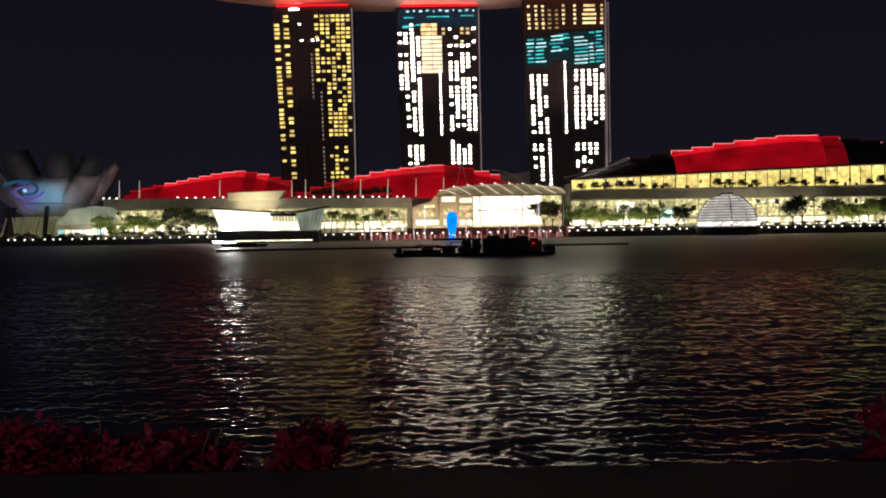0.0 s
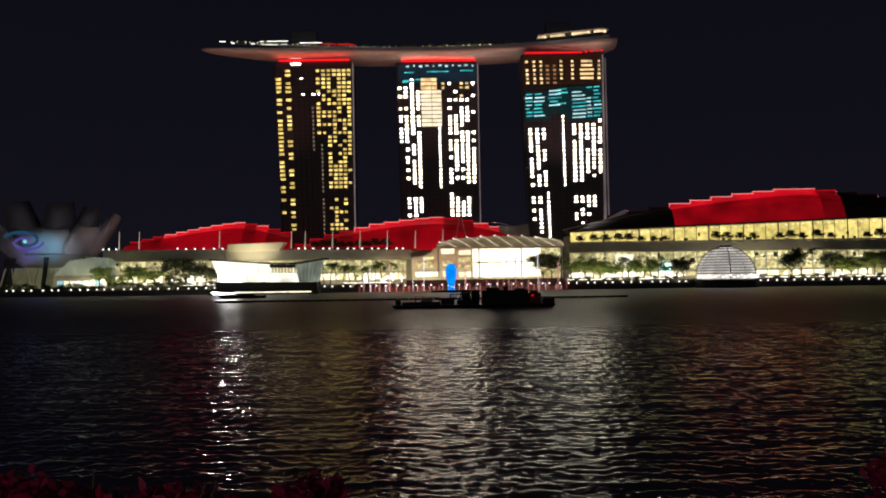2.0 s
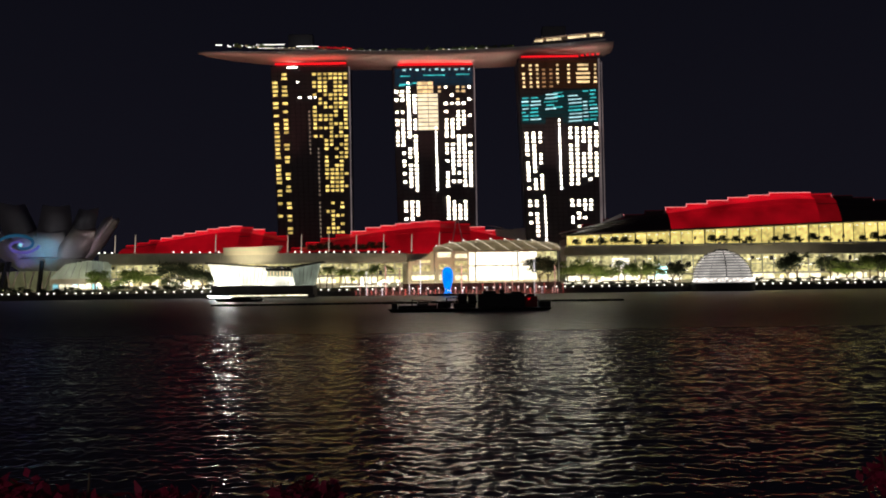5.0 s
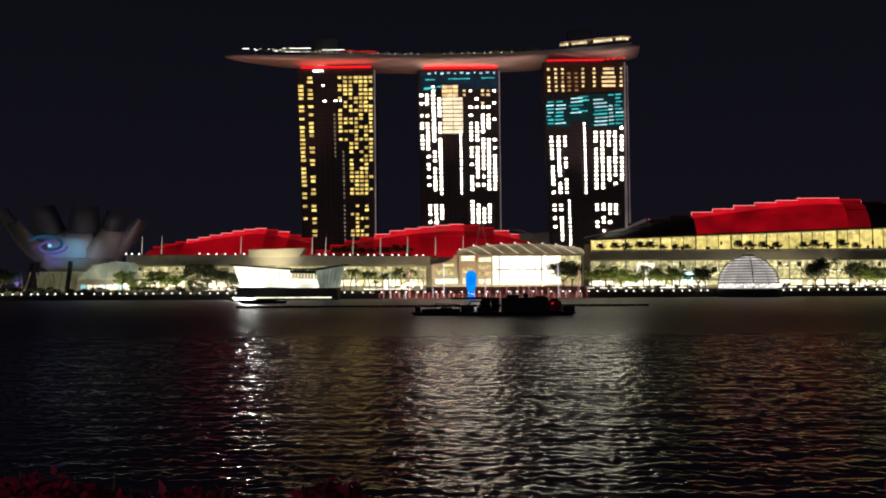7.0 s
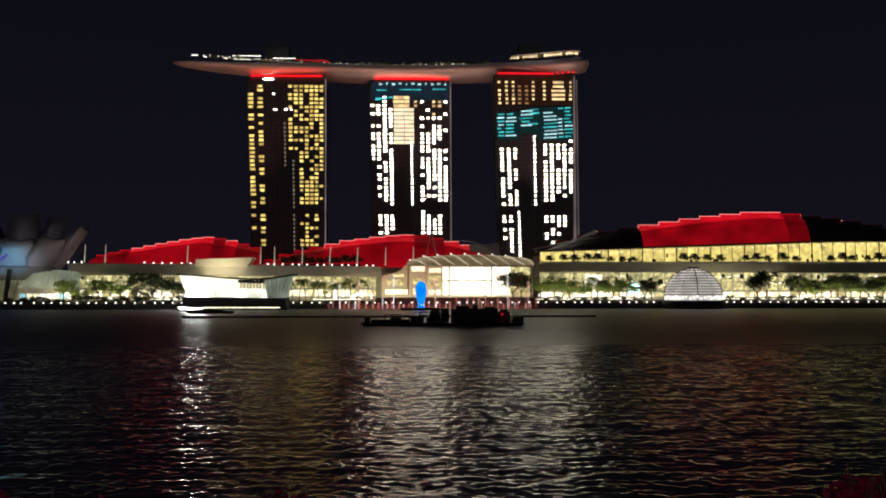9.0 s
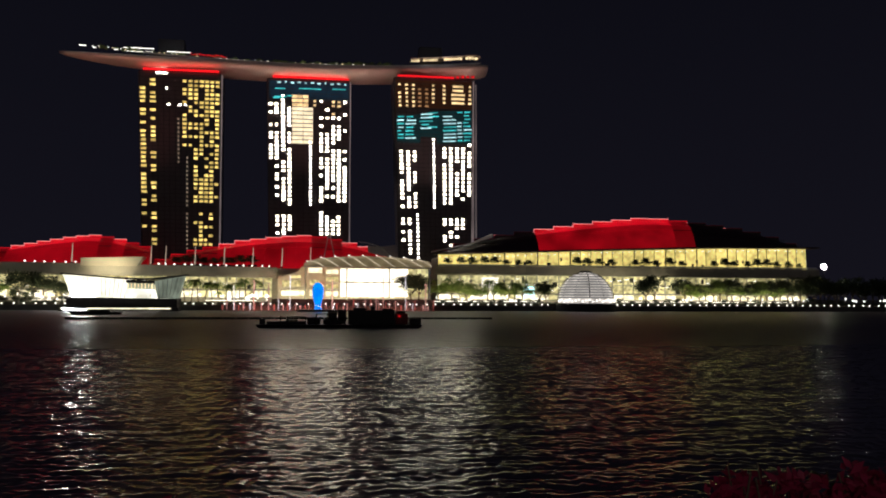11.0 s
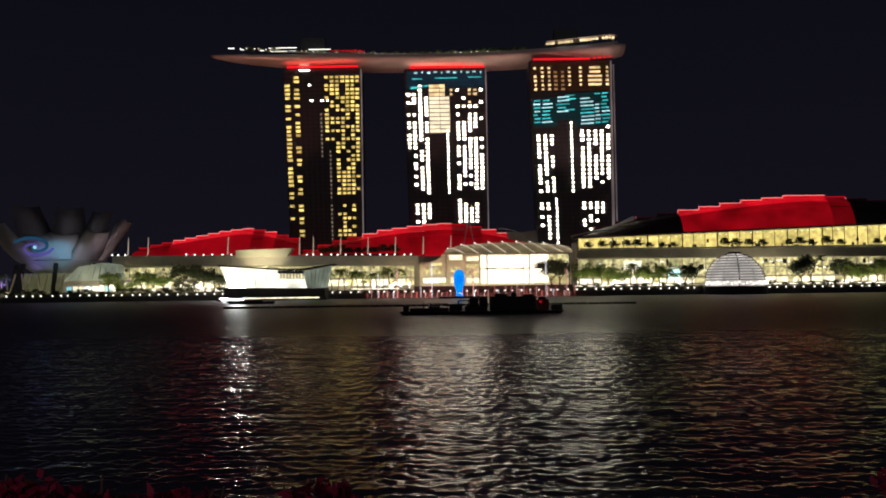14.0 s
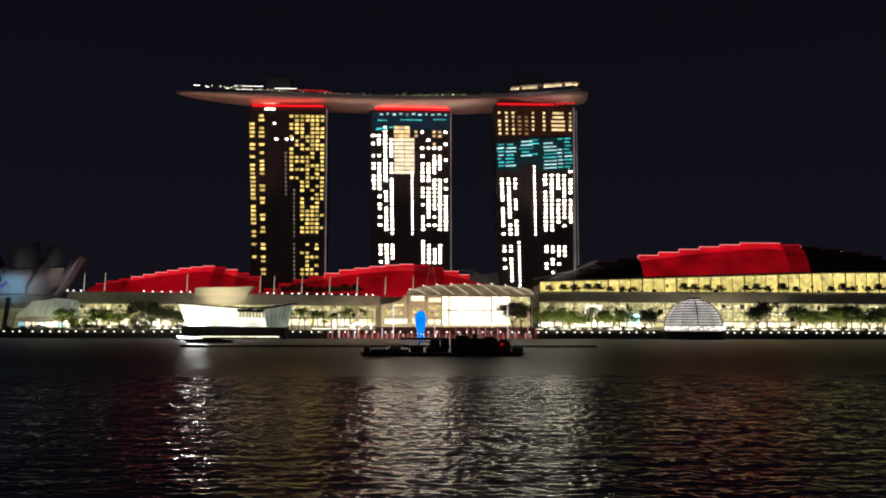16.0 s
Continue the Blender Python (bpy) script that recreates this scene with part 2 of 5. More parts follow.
# light from the hall below is put into the canopy glass as glow
CANOPY_GLOW = lamp_surface("glowing_bronze_canopy_glass", (0.95, 0.74, 0.40), 0.13, 0.5, 0.12, False, 0.0)
LOBBY_GLOW = lamp_surface("dim_museum_lobby_glass", (0.95, 1.0, 0.55), 0.07, 0.7, 0.10)
TEAL_GLOW = lamp_surface("teal_swirl_glow", (0.05, 0.28, 0.55), 0.2, 0.4, 0.1)


# ---- mesh helpers ----
def box(bm, x0, x1, y0, y1, z0, z1):
    v = [bm.verts.new((x, y, z)) for z in (z0, z1) for y in (y0, y1) for x in (x0, x1)]
    for f in ((0, 2, 3, 1), (4, 5, 7, 6), (0, 1, 5, 4), (2, 6, 7, 3), (0, 4, 6, 2), (1, 3, 7, 5)):
        bm.faces.new([v[i] for i in f])


def slab(bm, a, b, y0, y1):
    """A solid between two upright outlines: bottom and top corners given as (x, z) in order round the face."""
    pts = list(a) + list(b)
    n = len(pts)
    front = [bm.verts.new((x, y0, z)) for x, z in pts]
    back = [bm.verts.new((x, y1, z)) for x, z in pts]
    bm.faces.new(front)
    bm.faces.new(back[::-1])
    for i in range(n):
        j = (i + 1) % n
        bm.faces.new((front[i], back[i], back[j], front[j]))


def rod(bm, a, b, r, r2=None, sides=6):
    a, b = Vector(a), Vector(b)
    d = b - a
    m = Matrix.Translation((a + b) / 2) @ d.to_track_quat("Z", "Y").to_matrix().to_4x4()
    bmesh.ops.create_cone(bm, cap_ends=True, segments=sides, radius1=r, radius2=r if r2 is None else r2, depth=d.length, matrix=m)


def loft(bm, rings, closed=True, caps=True):
    """Skin over rings of points with equal counts."""
    vs = [[bm.verts.new(p) for p in r] for r in rings]
    n = len(vs[0])
    for a, b in zip(vs, vs[1:]):
        for i in range(n if closed else n - 1):
            j = (i + 1) % n
            bm.faces.new((a[i], a[j], b[j], b[i]))
    if caps and closed:
        bm.faces.new(vs[0][::-1])
        bm.faces.new(vs[-1])


def part(name, bm, material, parent=None, label="", smooth=False):
    bmesh.ops.recalc_face_normals(bm, faces=bm.faces)
    me = bpy.data.meshes.new(name)
    bm.to_mesh(me)
    bm.free()
    me.materials.append(material)
    if smooth:
        for f in me.polygons:
            f.use_smooth = True
    ob = new(name, me)
    ob.parent = parent
    if label:
        tagged(ob, label)
    return ob


def piece(name, mesh, parent, x, y, z, sx=1.0, sy=1.0, sz=1.0):
    ob = new(name, mesh)
    ob.parent = parent
    ob.location, ob.scale = (x, y, z), (sx, sy, sz)
    return ob


def unit_box(name, material):
    bm = bmesh.new()
    box(bm, -0.5, 0.5, -0.5, 0.5, -0.5, 0.5)
    me = bpy.data.meshes.new(name)
    bm.to_mesh(me)
    bm.free()
    me.materials.append(material)
    return me


def thing(name, label, category, group="", at=(0, 0, 0)):
    ob = new(name)
    ob.location = at
    return tagged(ob, label, category, group)


def lerp(a, b, u):
    return a + (b - a) * u


# ---- setting: water, land, quay ----
def wave_sheet():
    """The bay: one sheet with wind ripples, meshed finer and kept steeper towards the camera on the near shore."""
    rng = np.random.RandomState(4)
    ys = [26.0]
    while ys[-1] < 552:
        ys.append(ys[-1] + 0.06 + 0.0022 * ys[-1])
    step = np.array([0.06 + 0.0022 * y for y in ys])
    ys = np.array(ys)
    tans = np.tan(np.radians(np.linspace(-36, 36, 900)))
    y = np.repeat(ys[:, None], len(tans), 1)
    x = y * tans[None, :]
    z = np.zeros_like(x)
    power = np.zeros(len(ys))
    for k in range(84):
        lam = 0.28 * (9.0 / 0.28) ** (rng.rand() ** 1.1)
        a = rng.normal(0, 1.2 if lam < 1.3 else 0.75) + 1.45
        amp = WAVE_SLOPE * lam / (2 * np.pi) * (1.15 if lam < 1.6 else 0.5 if lam < 4 else 0.15)
        keep = np.clip(lam / (2.4 * step) - 0.6, 0, 1)[:, None]
        power += (keep[:, 0] * amp / lam) ** 2
        z += keep * amp * np.sin(2 * np.pi / lam * (x * np.cos(a) + y * np.sin(a)) + rng.rand() * 6.28)
    z *= (np.clip(np.sqrt(power.max() / power), 1, 2.0) * (1 - 0.75 * np.clip((ys - 90) / 240, 0, 1)))[:, None]
    far = np.full((len(ys), 1), 4500.0)
    x, y, z = np.hstack([-far, x, far]), np.hstack([y[:, :1], y, y[:, :1]]), np.hstack([0 * far, z, 0 * far])
    for yy, end in ((-300.0, 0), (4600.0, 1)):
        row = np.array([np.r_[-4500.0, np.linspace(-500, 500, x.shape[1] - 2), 4500.0]]), np.full((1, x.shape[1]), yy), np.zeros((1, x.shape[1]))
        x, y, z = [np.vstack([q, r] if end else [r, q]) for q, r in zip((x, y, z), row)]
    h, w = x.shape
    me = bpy.data.meshes.new("water")
    i = np.arange(h * w).reshape(h, w)
    quads = np.stack([i[:-1, :-1], i[:-1, 1:], i[1:, 1:], i[1:, :-1]], -1).reshape(-1)
    me.vertices.add(h * w)
    me.vertices.foreach_set("co", np.stack([x, y, z], -1).astype(np.float32).reshape(-1))
    me.loops.add(len(quads))
    me.loops.foreach_set("vertex_index", quads.astype(np.int32))
    me.polygons.add(len(quads) // 4)
    me.polygons.foreach_set("loop_start", np.arange(0, len(quads), 4, dtype=np.int32))
    me.polygons.foreach_set("use_smooth", np.ones(len(quads) // 4, dtype=bool))
    me.update(calc_edges=True)
    me.materials.append(WATER)
    return new("water", me)


WAVE_SLOPE = 0.026
tagged(wave_sheet(), "dark rippled bay water reflecting the city lights", "water", kind="structure")

bm = bmesh.new()
box(bm, -3000, 3000, 556, 4500, -3, 3.0)
tagged(part("ground", bm, PAVING), "paved waterfront promenade of pale granite", "ground", kind="structure")
bm = bmesh.new()
box(bm, -900, 900, 553.2, 555.99, -3, 2.6)
box(bm, -900, 900, 554.6, 556.6, 2.6, 3.25)
tagged(part("quay_wall", bm, DARK_STONE), "dark stone quay wall along the far shore", "wall", kind="structure")

# ---- hotel towers: which windows of each column are lit, from the top floor down ----
WINDOWS = {
    "north": [
        ("y", 0.030, "....####.##.#.#########.#####.##.#..#"),
        ("y", 0.155, "..##.###.#.#.####..##.##..##.##..##.##.##"),
        ("d", 0.470, "...........###########"),
        ("d", 0.580, "....................############.#########"),
        ("y", 0.547, "..#.##.#..######.#"),
        ("y", 0.620, "..#####.##..##.#.#"),
        ("y", 0.690, "..######.##.##.#..###.######.##....#...##"),
        ("y", 0.760, "..##...##.#.########.....######..#.######"),
        ("y", 0.825, "..###########.#..#..#.#.#######.....#..##"),
        ("y", 0.890, "..#########...####.#.##########..##.#.#.#"),
        ("y", 0.956, "..##.###.#######.######...#..#"),
    ],
    "middle": [
        ("w", 0.030, "......#.#..#.##.####"),
        ("w", 0.100, "......###..#.#######.#.##.#.#....###.#"),
        ("w", 0.180, "....##############..###.######...######"),
        ("w", 0.255, ".......#####.###.##############..####"),
        ("g", 0.325, "....###"),
        ("c", 0.325, ".......#########"),
        ("g", 0.390, "....###"),
        ("c", 0.390, ".......#########"),
        ("g", 0.460, "....###"),
        ("c", 0.460, ".......#########"),
        ("c", 0.515, ".......#########"),
        ("n", 0.515, "...............################"),
        ("g", 0.570, ".....##"),
        ("w", 0.650, ".....#...#.#.#####.###.#..####..######"),
        ("w", 0.725, ".......#.#...#####.########.#....#####"),
        ("g", 0.800, ".....##.#"),
        ("w", 0.800, ".........#.#####.########.#.#.....####"),
        ("g", 0.870, ".....##"),
        ("w", 0.870, ".........#.####..#############...#####"),
        ("w", 0.945, ".....#..#...#....#.#.#########"),
    ],
    "south": [
        ("g", 0.060, "#.####"),
        ("g", 0.150, "######"),
        ("g", 0.235, "######"),
        ("o", 0.315, ".#####"),
        ("o", 0.405, ".#####"),
        ("g", 0.490, "#####"),
        ("n", 0.490, ".............#################"),
        ("g", 0.630, "#####"),
        ("g", 0.810, "#####"),
        ("g", 0.965, "#####"),
        ("w", 0.060, "................######.#####.#..##.#.#"),
        ("w", 0.150, "................##########.###..##.######"),
        ("w", 0.235, "................###..###..####"),
        ("n", 0.260, "...............................############"),
        ("w", 0.630, "...............###.##########...##..##"),
        ("w", 0.715, "...............##############...##.##.#"),
        ("w", 0.800, "...............####..######.....###.#"),
        ("w", 0.880, "...............###########.#....###"),
        ("w", 0.965, "..............#.####.######"),
    ],
}
FLOOR = 3.42
# name: front plane y, left and right edge at the top and at z = 50, top z, label
TOWERS = {
    "north": (695, -135.0, -72.2, -129.6, -71.6, 186.8, "dark glass hotel tower with scattered yellow lit windows"),
    "middle": (705, -36.2, 30.6, -32.6, 31.0, 188.0, "dark glass hotel tower with scattered white lit windows"),
    "south": (681, 65.6, 130.0, 70.6, 129.2, 187.0, "dark glass hotel tower with white windows and teal lit floors"),
}


def hotel_tower(key):
    y, lt, rt, lb, rb, top, label = TOWERS[key]
    slope_l, slope_r = (lb - lt) / (top - 50), (rb - rt) / (top - 50)

    def edge(z):
        return lt + slope_l * (top - z), rt + slope_r * (top - z)

    cx = (lt + rt) / 2
    root = thing("hotel_tower", label, "skyscraper", "hotel towers under the roof deck", (cx, y, 0))
    inv = Matrix.Translation((-cx, -y, 0))

    def add(name, bm, mat, label=""):
        bm.transform(inv)
        return part(name, bm, mat, root, label)

    l0, r0 = edge(3.0)
    bm = bmesh.new()
    slab(bm, [(l0, 3.0), (r0, 3.0)], [(rt, top), (lt, top)], y + 0.6, y + 32)
    add("body", bm, DARK_GLASS)
    bm = bmesh.new()
    for i in range(54):
        z = top - FLOOR * (i + 0.5) - 3.2
        if z > 8:
            l, r = edge(z)
            box(bm, l, r, y + 0.2, y + 0.6, z - 0.22, z + 0.22)
    add("facade_ribs", bm, SLAB)
    bm = bmesh.new()
    for u in [k / 14 for k in range(1, 14)]:
        rod(bm, (lerp(l0, r0, u), y + 0.45, 3), (lerp(lt, rt, u), y + 0.45, top - 2), 0.22, sides=4)
    add("mullion", bm, SLAB)
    for side, off in ((0, -0.5), (1, 0.7)):
        bm = bmesh.new()
        e0, e1 = (l0, lt) if side == 0 else (r0, rt)
        box_pts = [(e0 + off - 0.4, 3.0), (e0 + off + 0.4, 3.0)], [(e1 + off + 0.4, top - 1), (e1 + off - 0.4, top - 1)]
        slab(bm, *box_pts, y - 0.8, y + 1.6)
        # only the right fin carries the painted-in light
        add("edge_fin", bm, SLAB if side == 0 else FIN_GLOW, "" if side == 0 else "pale edge fin with a faint glow of its own")
    meshes = {k: unit_box("window_" + k, m) for k, m in LIT.items()}
    wrng = random.Random(len(key))
    narrow = {"n": 0.020, "d": 0.020, "w": 0.036}
    for kind, u, floors in WINDOWS[key]:
        for i, c in enumerate(floors):
            if c != "#":
                continue
            z = top - 3.2 - FLOOR * i + {"north": 3.0, "middle": 2.2, "south": -2.8}[key]
            l, r = edge(z)
            w = (r - l) * narrow.get(kind, 0.041) * wrng.uniform(0.82, 1.12)
            h = (1.7 if kind == "n" else 1.75 if kind in "wg" else 1.55) * wrng.uniform(0.88, 1.08)
            if kind == "g" and key == "south":
                w *= 4.0 if u == 0.81 else 0.8
            if kind == "c" or kind == "g" and key == "middle" and u < 0.5:
                w, h = (r - l) * 0.064, 2.6
            if kind == "y":
                w, h = 1.14 * w, 1.30 * h
            if key == "north" and u < 0.2:
                w *= 1.4
            piece("window", meshes[kind], root, lerp(l, r, u) - cx, 0.25, z, w, 0.5, h)
    return root, meshes, edge, cx, y, top


for key in TOWERS:
    root, meshes, edge, cx, y, top = hotel_tower(key)
    if key == "north":
        for x, z, w in ((-118.3, 186.6, 8.4), (-112.4, 161.5, 2.2), (-103.8, 161.5, 2.2), (-99.5, 161.7, 1.4), (-114.0, 174.5, 1.6)):
            piece("window", meshes["n"], root, x - cx, 0.2, z - 1, w, 0.5, 1.0)
    if key == "middle":
        bm = bmesh.new()
        box(bm, -34.8 - cx, 30 - cx, 0.3, 0.62, 171.5, 186)
        part("lit_crown", bm, BLUE_WALL, root, "blue lit glass crown floors")
        for k in range(11):
            piece("window", meshes["i"], root, -27 + 5.4 * k - cx, 0.1, 184.6 + 0.5 * (k % 2), 1.2 + 1.6 * (k % 3 != 1), 0.4, 1.5)
        for x, z, w in ((-26, 179.5, 8), (-2, 180.0, 18), (22, 180.5, 11), (-26, 172.6, 10), (-18, 173.6, 5), (-29, 171.6, 5)):
            piece("window", meshes["t"], root, x - cx, 0.1, z, w, 0.4, 0.9)
    if key == "south":
        for off in (3.4, 5.8):
            bm = bmesh.new()
            slab(bm, [(128.9 + off - cx - 0.3, 3.0), (128.9 + off - cx + 0.3, 3.0)], [(130 + 0.7 * off - cx + 0.3, 185), (130 + 0.7 * off - cx - 0.3, 185)], 6, 8)
            part("edge_fin", bm, FIN_GLOW, root, "pale edge fin with a faint glow of its own")
        bm = bmesh.new()
        box(bm, 66.8 - cx, 129.4 - cx, 0.3, 0.62, 162.5, 185)
        part("lit_crown", bm, AMBER_WALL, root, "amber lit glass crown floors")
        bm = bmesh.new()
        slab(bm, [(67.9 - cx, 133.5), (87 - cx, 133.5), (87.1 - cx, 139), (101 - cx, 139), (101.1 - cx, 133.5), (129.2 - cx, 133.5)],
             [(129.3 - cx, 161.5), (97 - cx, 160), (82 - cx, 156), (67.2 - cx, 154)], 0.3, 0.62)
        part("teal_storey", bm, TEAL_WALL, root, "teal lit glass floors")
        rng = random.Random(5)
        for i in range(9):
            for x0, x1, z0 in ((67.8, 73.5, 154.6), (74, 83.4, 154.8), (86, 97, 157.4), (93, 102, 158.6), (104.5, 116.5, 159.0), (117, 121.5, 159.8), (122, 129.2, 160.2)):
                z = z0 - 2.9 * i
                if (84 < x0 < 100 and 4 < i) or (x0 < 84 and i > 6) or rng.random() < 0.1:
                    continue
                a = x0 + rng.random() * 0.2 * (x1 - x0)
                b = min(x1, a + (x1 - x0) * (0.55 + 0.6 * rng.random()))
                line = piece("window", meshes["i" if rng.random() < 0.4 else "t"], root, (a + b) / 2 - cx, 0.1, z, b - a, 0.4, 1.0)
                line.rotation_euler[1] = -0.06

# ---- roof deck across the towers, shaped like a long boat ----
deck = thing("roof_deck", "long boat-shaped silver roof deck lit red from below", "rooftop", at=(-20, 690, 186))


def deck_axis(x):
    """Plan line of the deck: bowed away from the bay in the middle."""
    return 714 - 30 * ((x + 10) / 150) ** 2 if x > -10 else 714 - 15 * ((x + 10) / 125) ** 2


def deck_ring(x):
    u = (x + 192) / 333
    tip = min(1.0, (u / 0.30)) ** 0.55 if u > 0 else 0.0
    stern = 1.0 if u < 0.96 else 1.0 - 0.35 * (u - 0.96) / 0.04
    half, thick, y = 19 * tip * stern + 0.15, 9.3 * (0.10 + 0.90 * tip) * stern, deck_axis(x)
    up = 197.0 - 1.8 * max(0.0, 1 - u / 0.3)
    return [(x, y + half * math.cos(a) * (1 if math.sin(a) <= 0 else 1.0), up + (thick * math.sin(a) if math.sin(a) < 0 else 0.9 * math.sin(a)))
            for a in [2 * math.pi * k / 20 for k in range(20)]]


OFF = Matrix.Translation((20, -690, -186))


def deck_part(name, bm, mat, label="", smooth=False):
    bm.transform(OFF)
    return part(name, bm, mat, deck, label, smooth)


bm = bmesh.new()
loft(bm, [deck_ring(-192 + 333 * k / 60) for k in range(61)])
deck_part("hull", bm, HULL, "silver clad curved hull", True)
bm = bmesh.new()
loft(bm, [[(x, deck_axis(x) + s, z) for s, z in ((-18.6, 197.1), (-18.6, 198.3), (-18.2, 198.3), (-18.2, 197.1))] for x in [-130 + 6 * k for k in range(45)]])
deck_part("parapet", bm, STEEL, "thin steel parapet")
for x0, x1, yy, z0, z1 in ((-132, -74, 693.2, 187.1, 188.7), (-32, 30, 703.0, 187.9, 189.5), (68, 114, 679.0, 186.9, 188.4)):
    bm = bmesh.new()
    box(bm, x0, x1, yy - 0.5, yy + 0.6, z0, z1)
    deck_part("light_strip", bm, RED_LED, "glowing red LED strip")
for k in range(4):
    bm = bmesh.new()
    box(bm, 116 + 4.2 * k, 118.2 + 4.2 * k, 678.4, 679.4, 187.2 + 0.4 * k, 189.0 + 0.4 * k)
    deck_part("light_strip", bm, RED_LED)
# lit bars, lamps, palms and lift houses on the deck
led, warm = unit_box("deck_lamp_white", WHITE_LED), unit_box("deck_lamp_warm", WARM_LED)
rngd = random.Random(3)
for x, z, w, h in ((-173, 203.2, 5, 1.6), (-165, 202.6, 2.4, 1.4), (-150, 203.0, 3, 1.4), (-134, 206.0, 23, 1.2), (-134, 203.2, 20, 0.7), (-105, 206.0, 18, 1.1),
                   (-64, 201.0, 4, 1.5), (-42, 201.4, 9, 0.8), (-8, 202.4, 26, 1.0), (27, 202.8, 12, 1.0), (60, 202.2, 10, 0.9)):
    piece("deck_light", led, deck, x + 20, deck_axis(x) - 14 - 690, z - 190.2, w, 0.8, 0.4 * h)
for k in range(46):
    x = -165 + 4.6 * k + rngd.uniform(-1, 1)
    piece("deck_light", led if rngd.random() < 0.6 else warm, deck, x + 20, deck_axis(x) - 17 - 690, 198.3 + rngd.uniform(-0.2, 0.9) - 186, rngd.uniform(0.5, 1.1), 0.6, rngd.uniform(0.4, 0.9))
reds = unit_box("deck_lamp_red", RED_LED)
for k in range(26):
    x = -96 + 1.1 * k + rngd.uniform(-0.5, 0.5)
    piece("deck_light", reds, deck, x + 20, deck_axis(x) - 16 - 690, 200.6 + rngd.uniform(-0.5, 0.8) - 186, rngd.uniform(0.4, 1.2), 0.5, 0.5)


def crown_z(x):
    """Roof line of the restaurant at the stern: rising, then rounding off."""
    u = (x - 80) / 54
    return 203.3 + 0.7 * (1 - (1 - u) ** 2) - (1.6 * ((u - 0.85) / 0.15) ** 2 if u > 0.85 else 0)


for k in [k for k in range(22) if k not in (3, 9, 10, 17)]:
    x = 81 + 2.4 * k
    piece("deck_light", warm, deck, x + 20, deck_axis(x) - 14 - 690, crown_z(x) - 186.6, 1.9, 1.0, 1.5 if k % 5 else 0.9)
for x, w, z1 in ((-112, 20, 214), (97, 19, 216.5)):
    bm = bmesh.new()
    box(bm, x - w / 2, x + w / 2, deck_axis(x) - 5, deck_axis(x) + 6, 197.5, z1)
    bmesh.ops.bevel(bm, geom=bm.edges[:], offset=0.4, segments=2, affect="EDGES")
    deck_part("lift_house", bm, SLAB, "grey boxy lift house")
bm = bmesh.new()
loft(bm, [[(x, deck_axis(x) + s, crown_z(x) + 0.5 + z) for s, z in ((-17, 0), (-17, 0.7), (-2, 1.2), (-2, 0.5))] for x in range(80, 136, 3)])
deck_part("canopy", bm, CREAM, "pale restaurant canopy")

# ---- shopping mall: long block with two stepped red roofs, and the taller one with a gallery ----
mall = thing("shopping_mall", "long low glass shopping mall lit warm yellow inside", "shopping mall", "waterfront malls", (-130, 590, 3))


def at(root):
    m = Matrix.Translation(-Vector(root.location))

    def add(name, bm, mat, label="", smooth=False, parent=None):
        bm.transform(m)
        return part(name, bm, mat, parent or root, label, smooth)
    return add


m_add = at(mall)
bm = bmesh.new()
box(bm, -230, 60, 592, 640, 3, 28)
m_add("body", bm, CONCRETE)
for x0, x1, z00, z01, z10, z11 in ((-233, -150, 24.0, 30.8, 23.2, 30.2), (-150, -84, 23.2, 30.2, 22.6, 29.2), (-84, -22, 22.6, 29.2, 21.8, 28.4)):
    bm = bmesh.new()
    slab(bm, [(x0 + 0.1, z00), (x1 - 0.1, z10)], [(x1 - 0.1, z11), (x0 + 0.1, z01)], 586, 592)
    m_add("parapet", bm, CONCRETE, "olive grey concrete parapet band")
pane = unit_box("mall_pane", MALL_GLASS)
bright = unit_box("shop_pane", SHOP_GLASS)
mull = unit_box("mall_mullion", STEEL)
ledge = unit_box("mall_ledge", CONCRETE)
for k in range(34):
    x = -229 + 6.0 * k
    piece("floor_edge", ledge, mall, x + 2.9 + 130, 1.3, 18.0 - 3, 5.6, 0.5, 0.35)
    piece("pane", pane, mall, x + 2.9 + 130, 1.6, 18.4 - 3 - 0.006 * (x + 229), 5.5, 0.4, 8.6)
    piece("pane", pane if k % 5 in (1, 3) else bright, mall, x + 2.9 + 130, -0.2, 10.5 - 3, 5.5, 0.4, 4.2)
    piece("mullion", mull, mall, x + 130, 1.2, 13.2 - 3, 0.35, 0.5, 18)
piece("ledge", ledge, mall, -130 + 130, -1.2, 13.6 - 3, 205, 3.4, 0.8)
# raised pale block between the roofs
bm = bmesh.new()
slab(bm, [(-147, 28.5), (-112, 28.5)], [(-108, 34.6), (-147, 33.6)], 583, 600)
m_add("stair_block", bm, CREAM, "cream raised stair block")


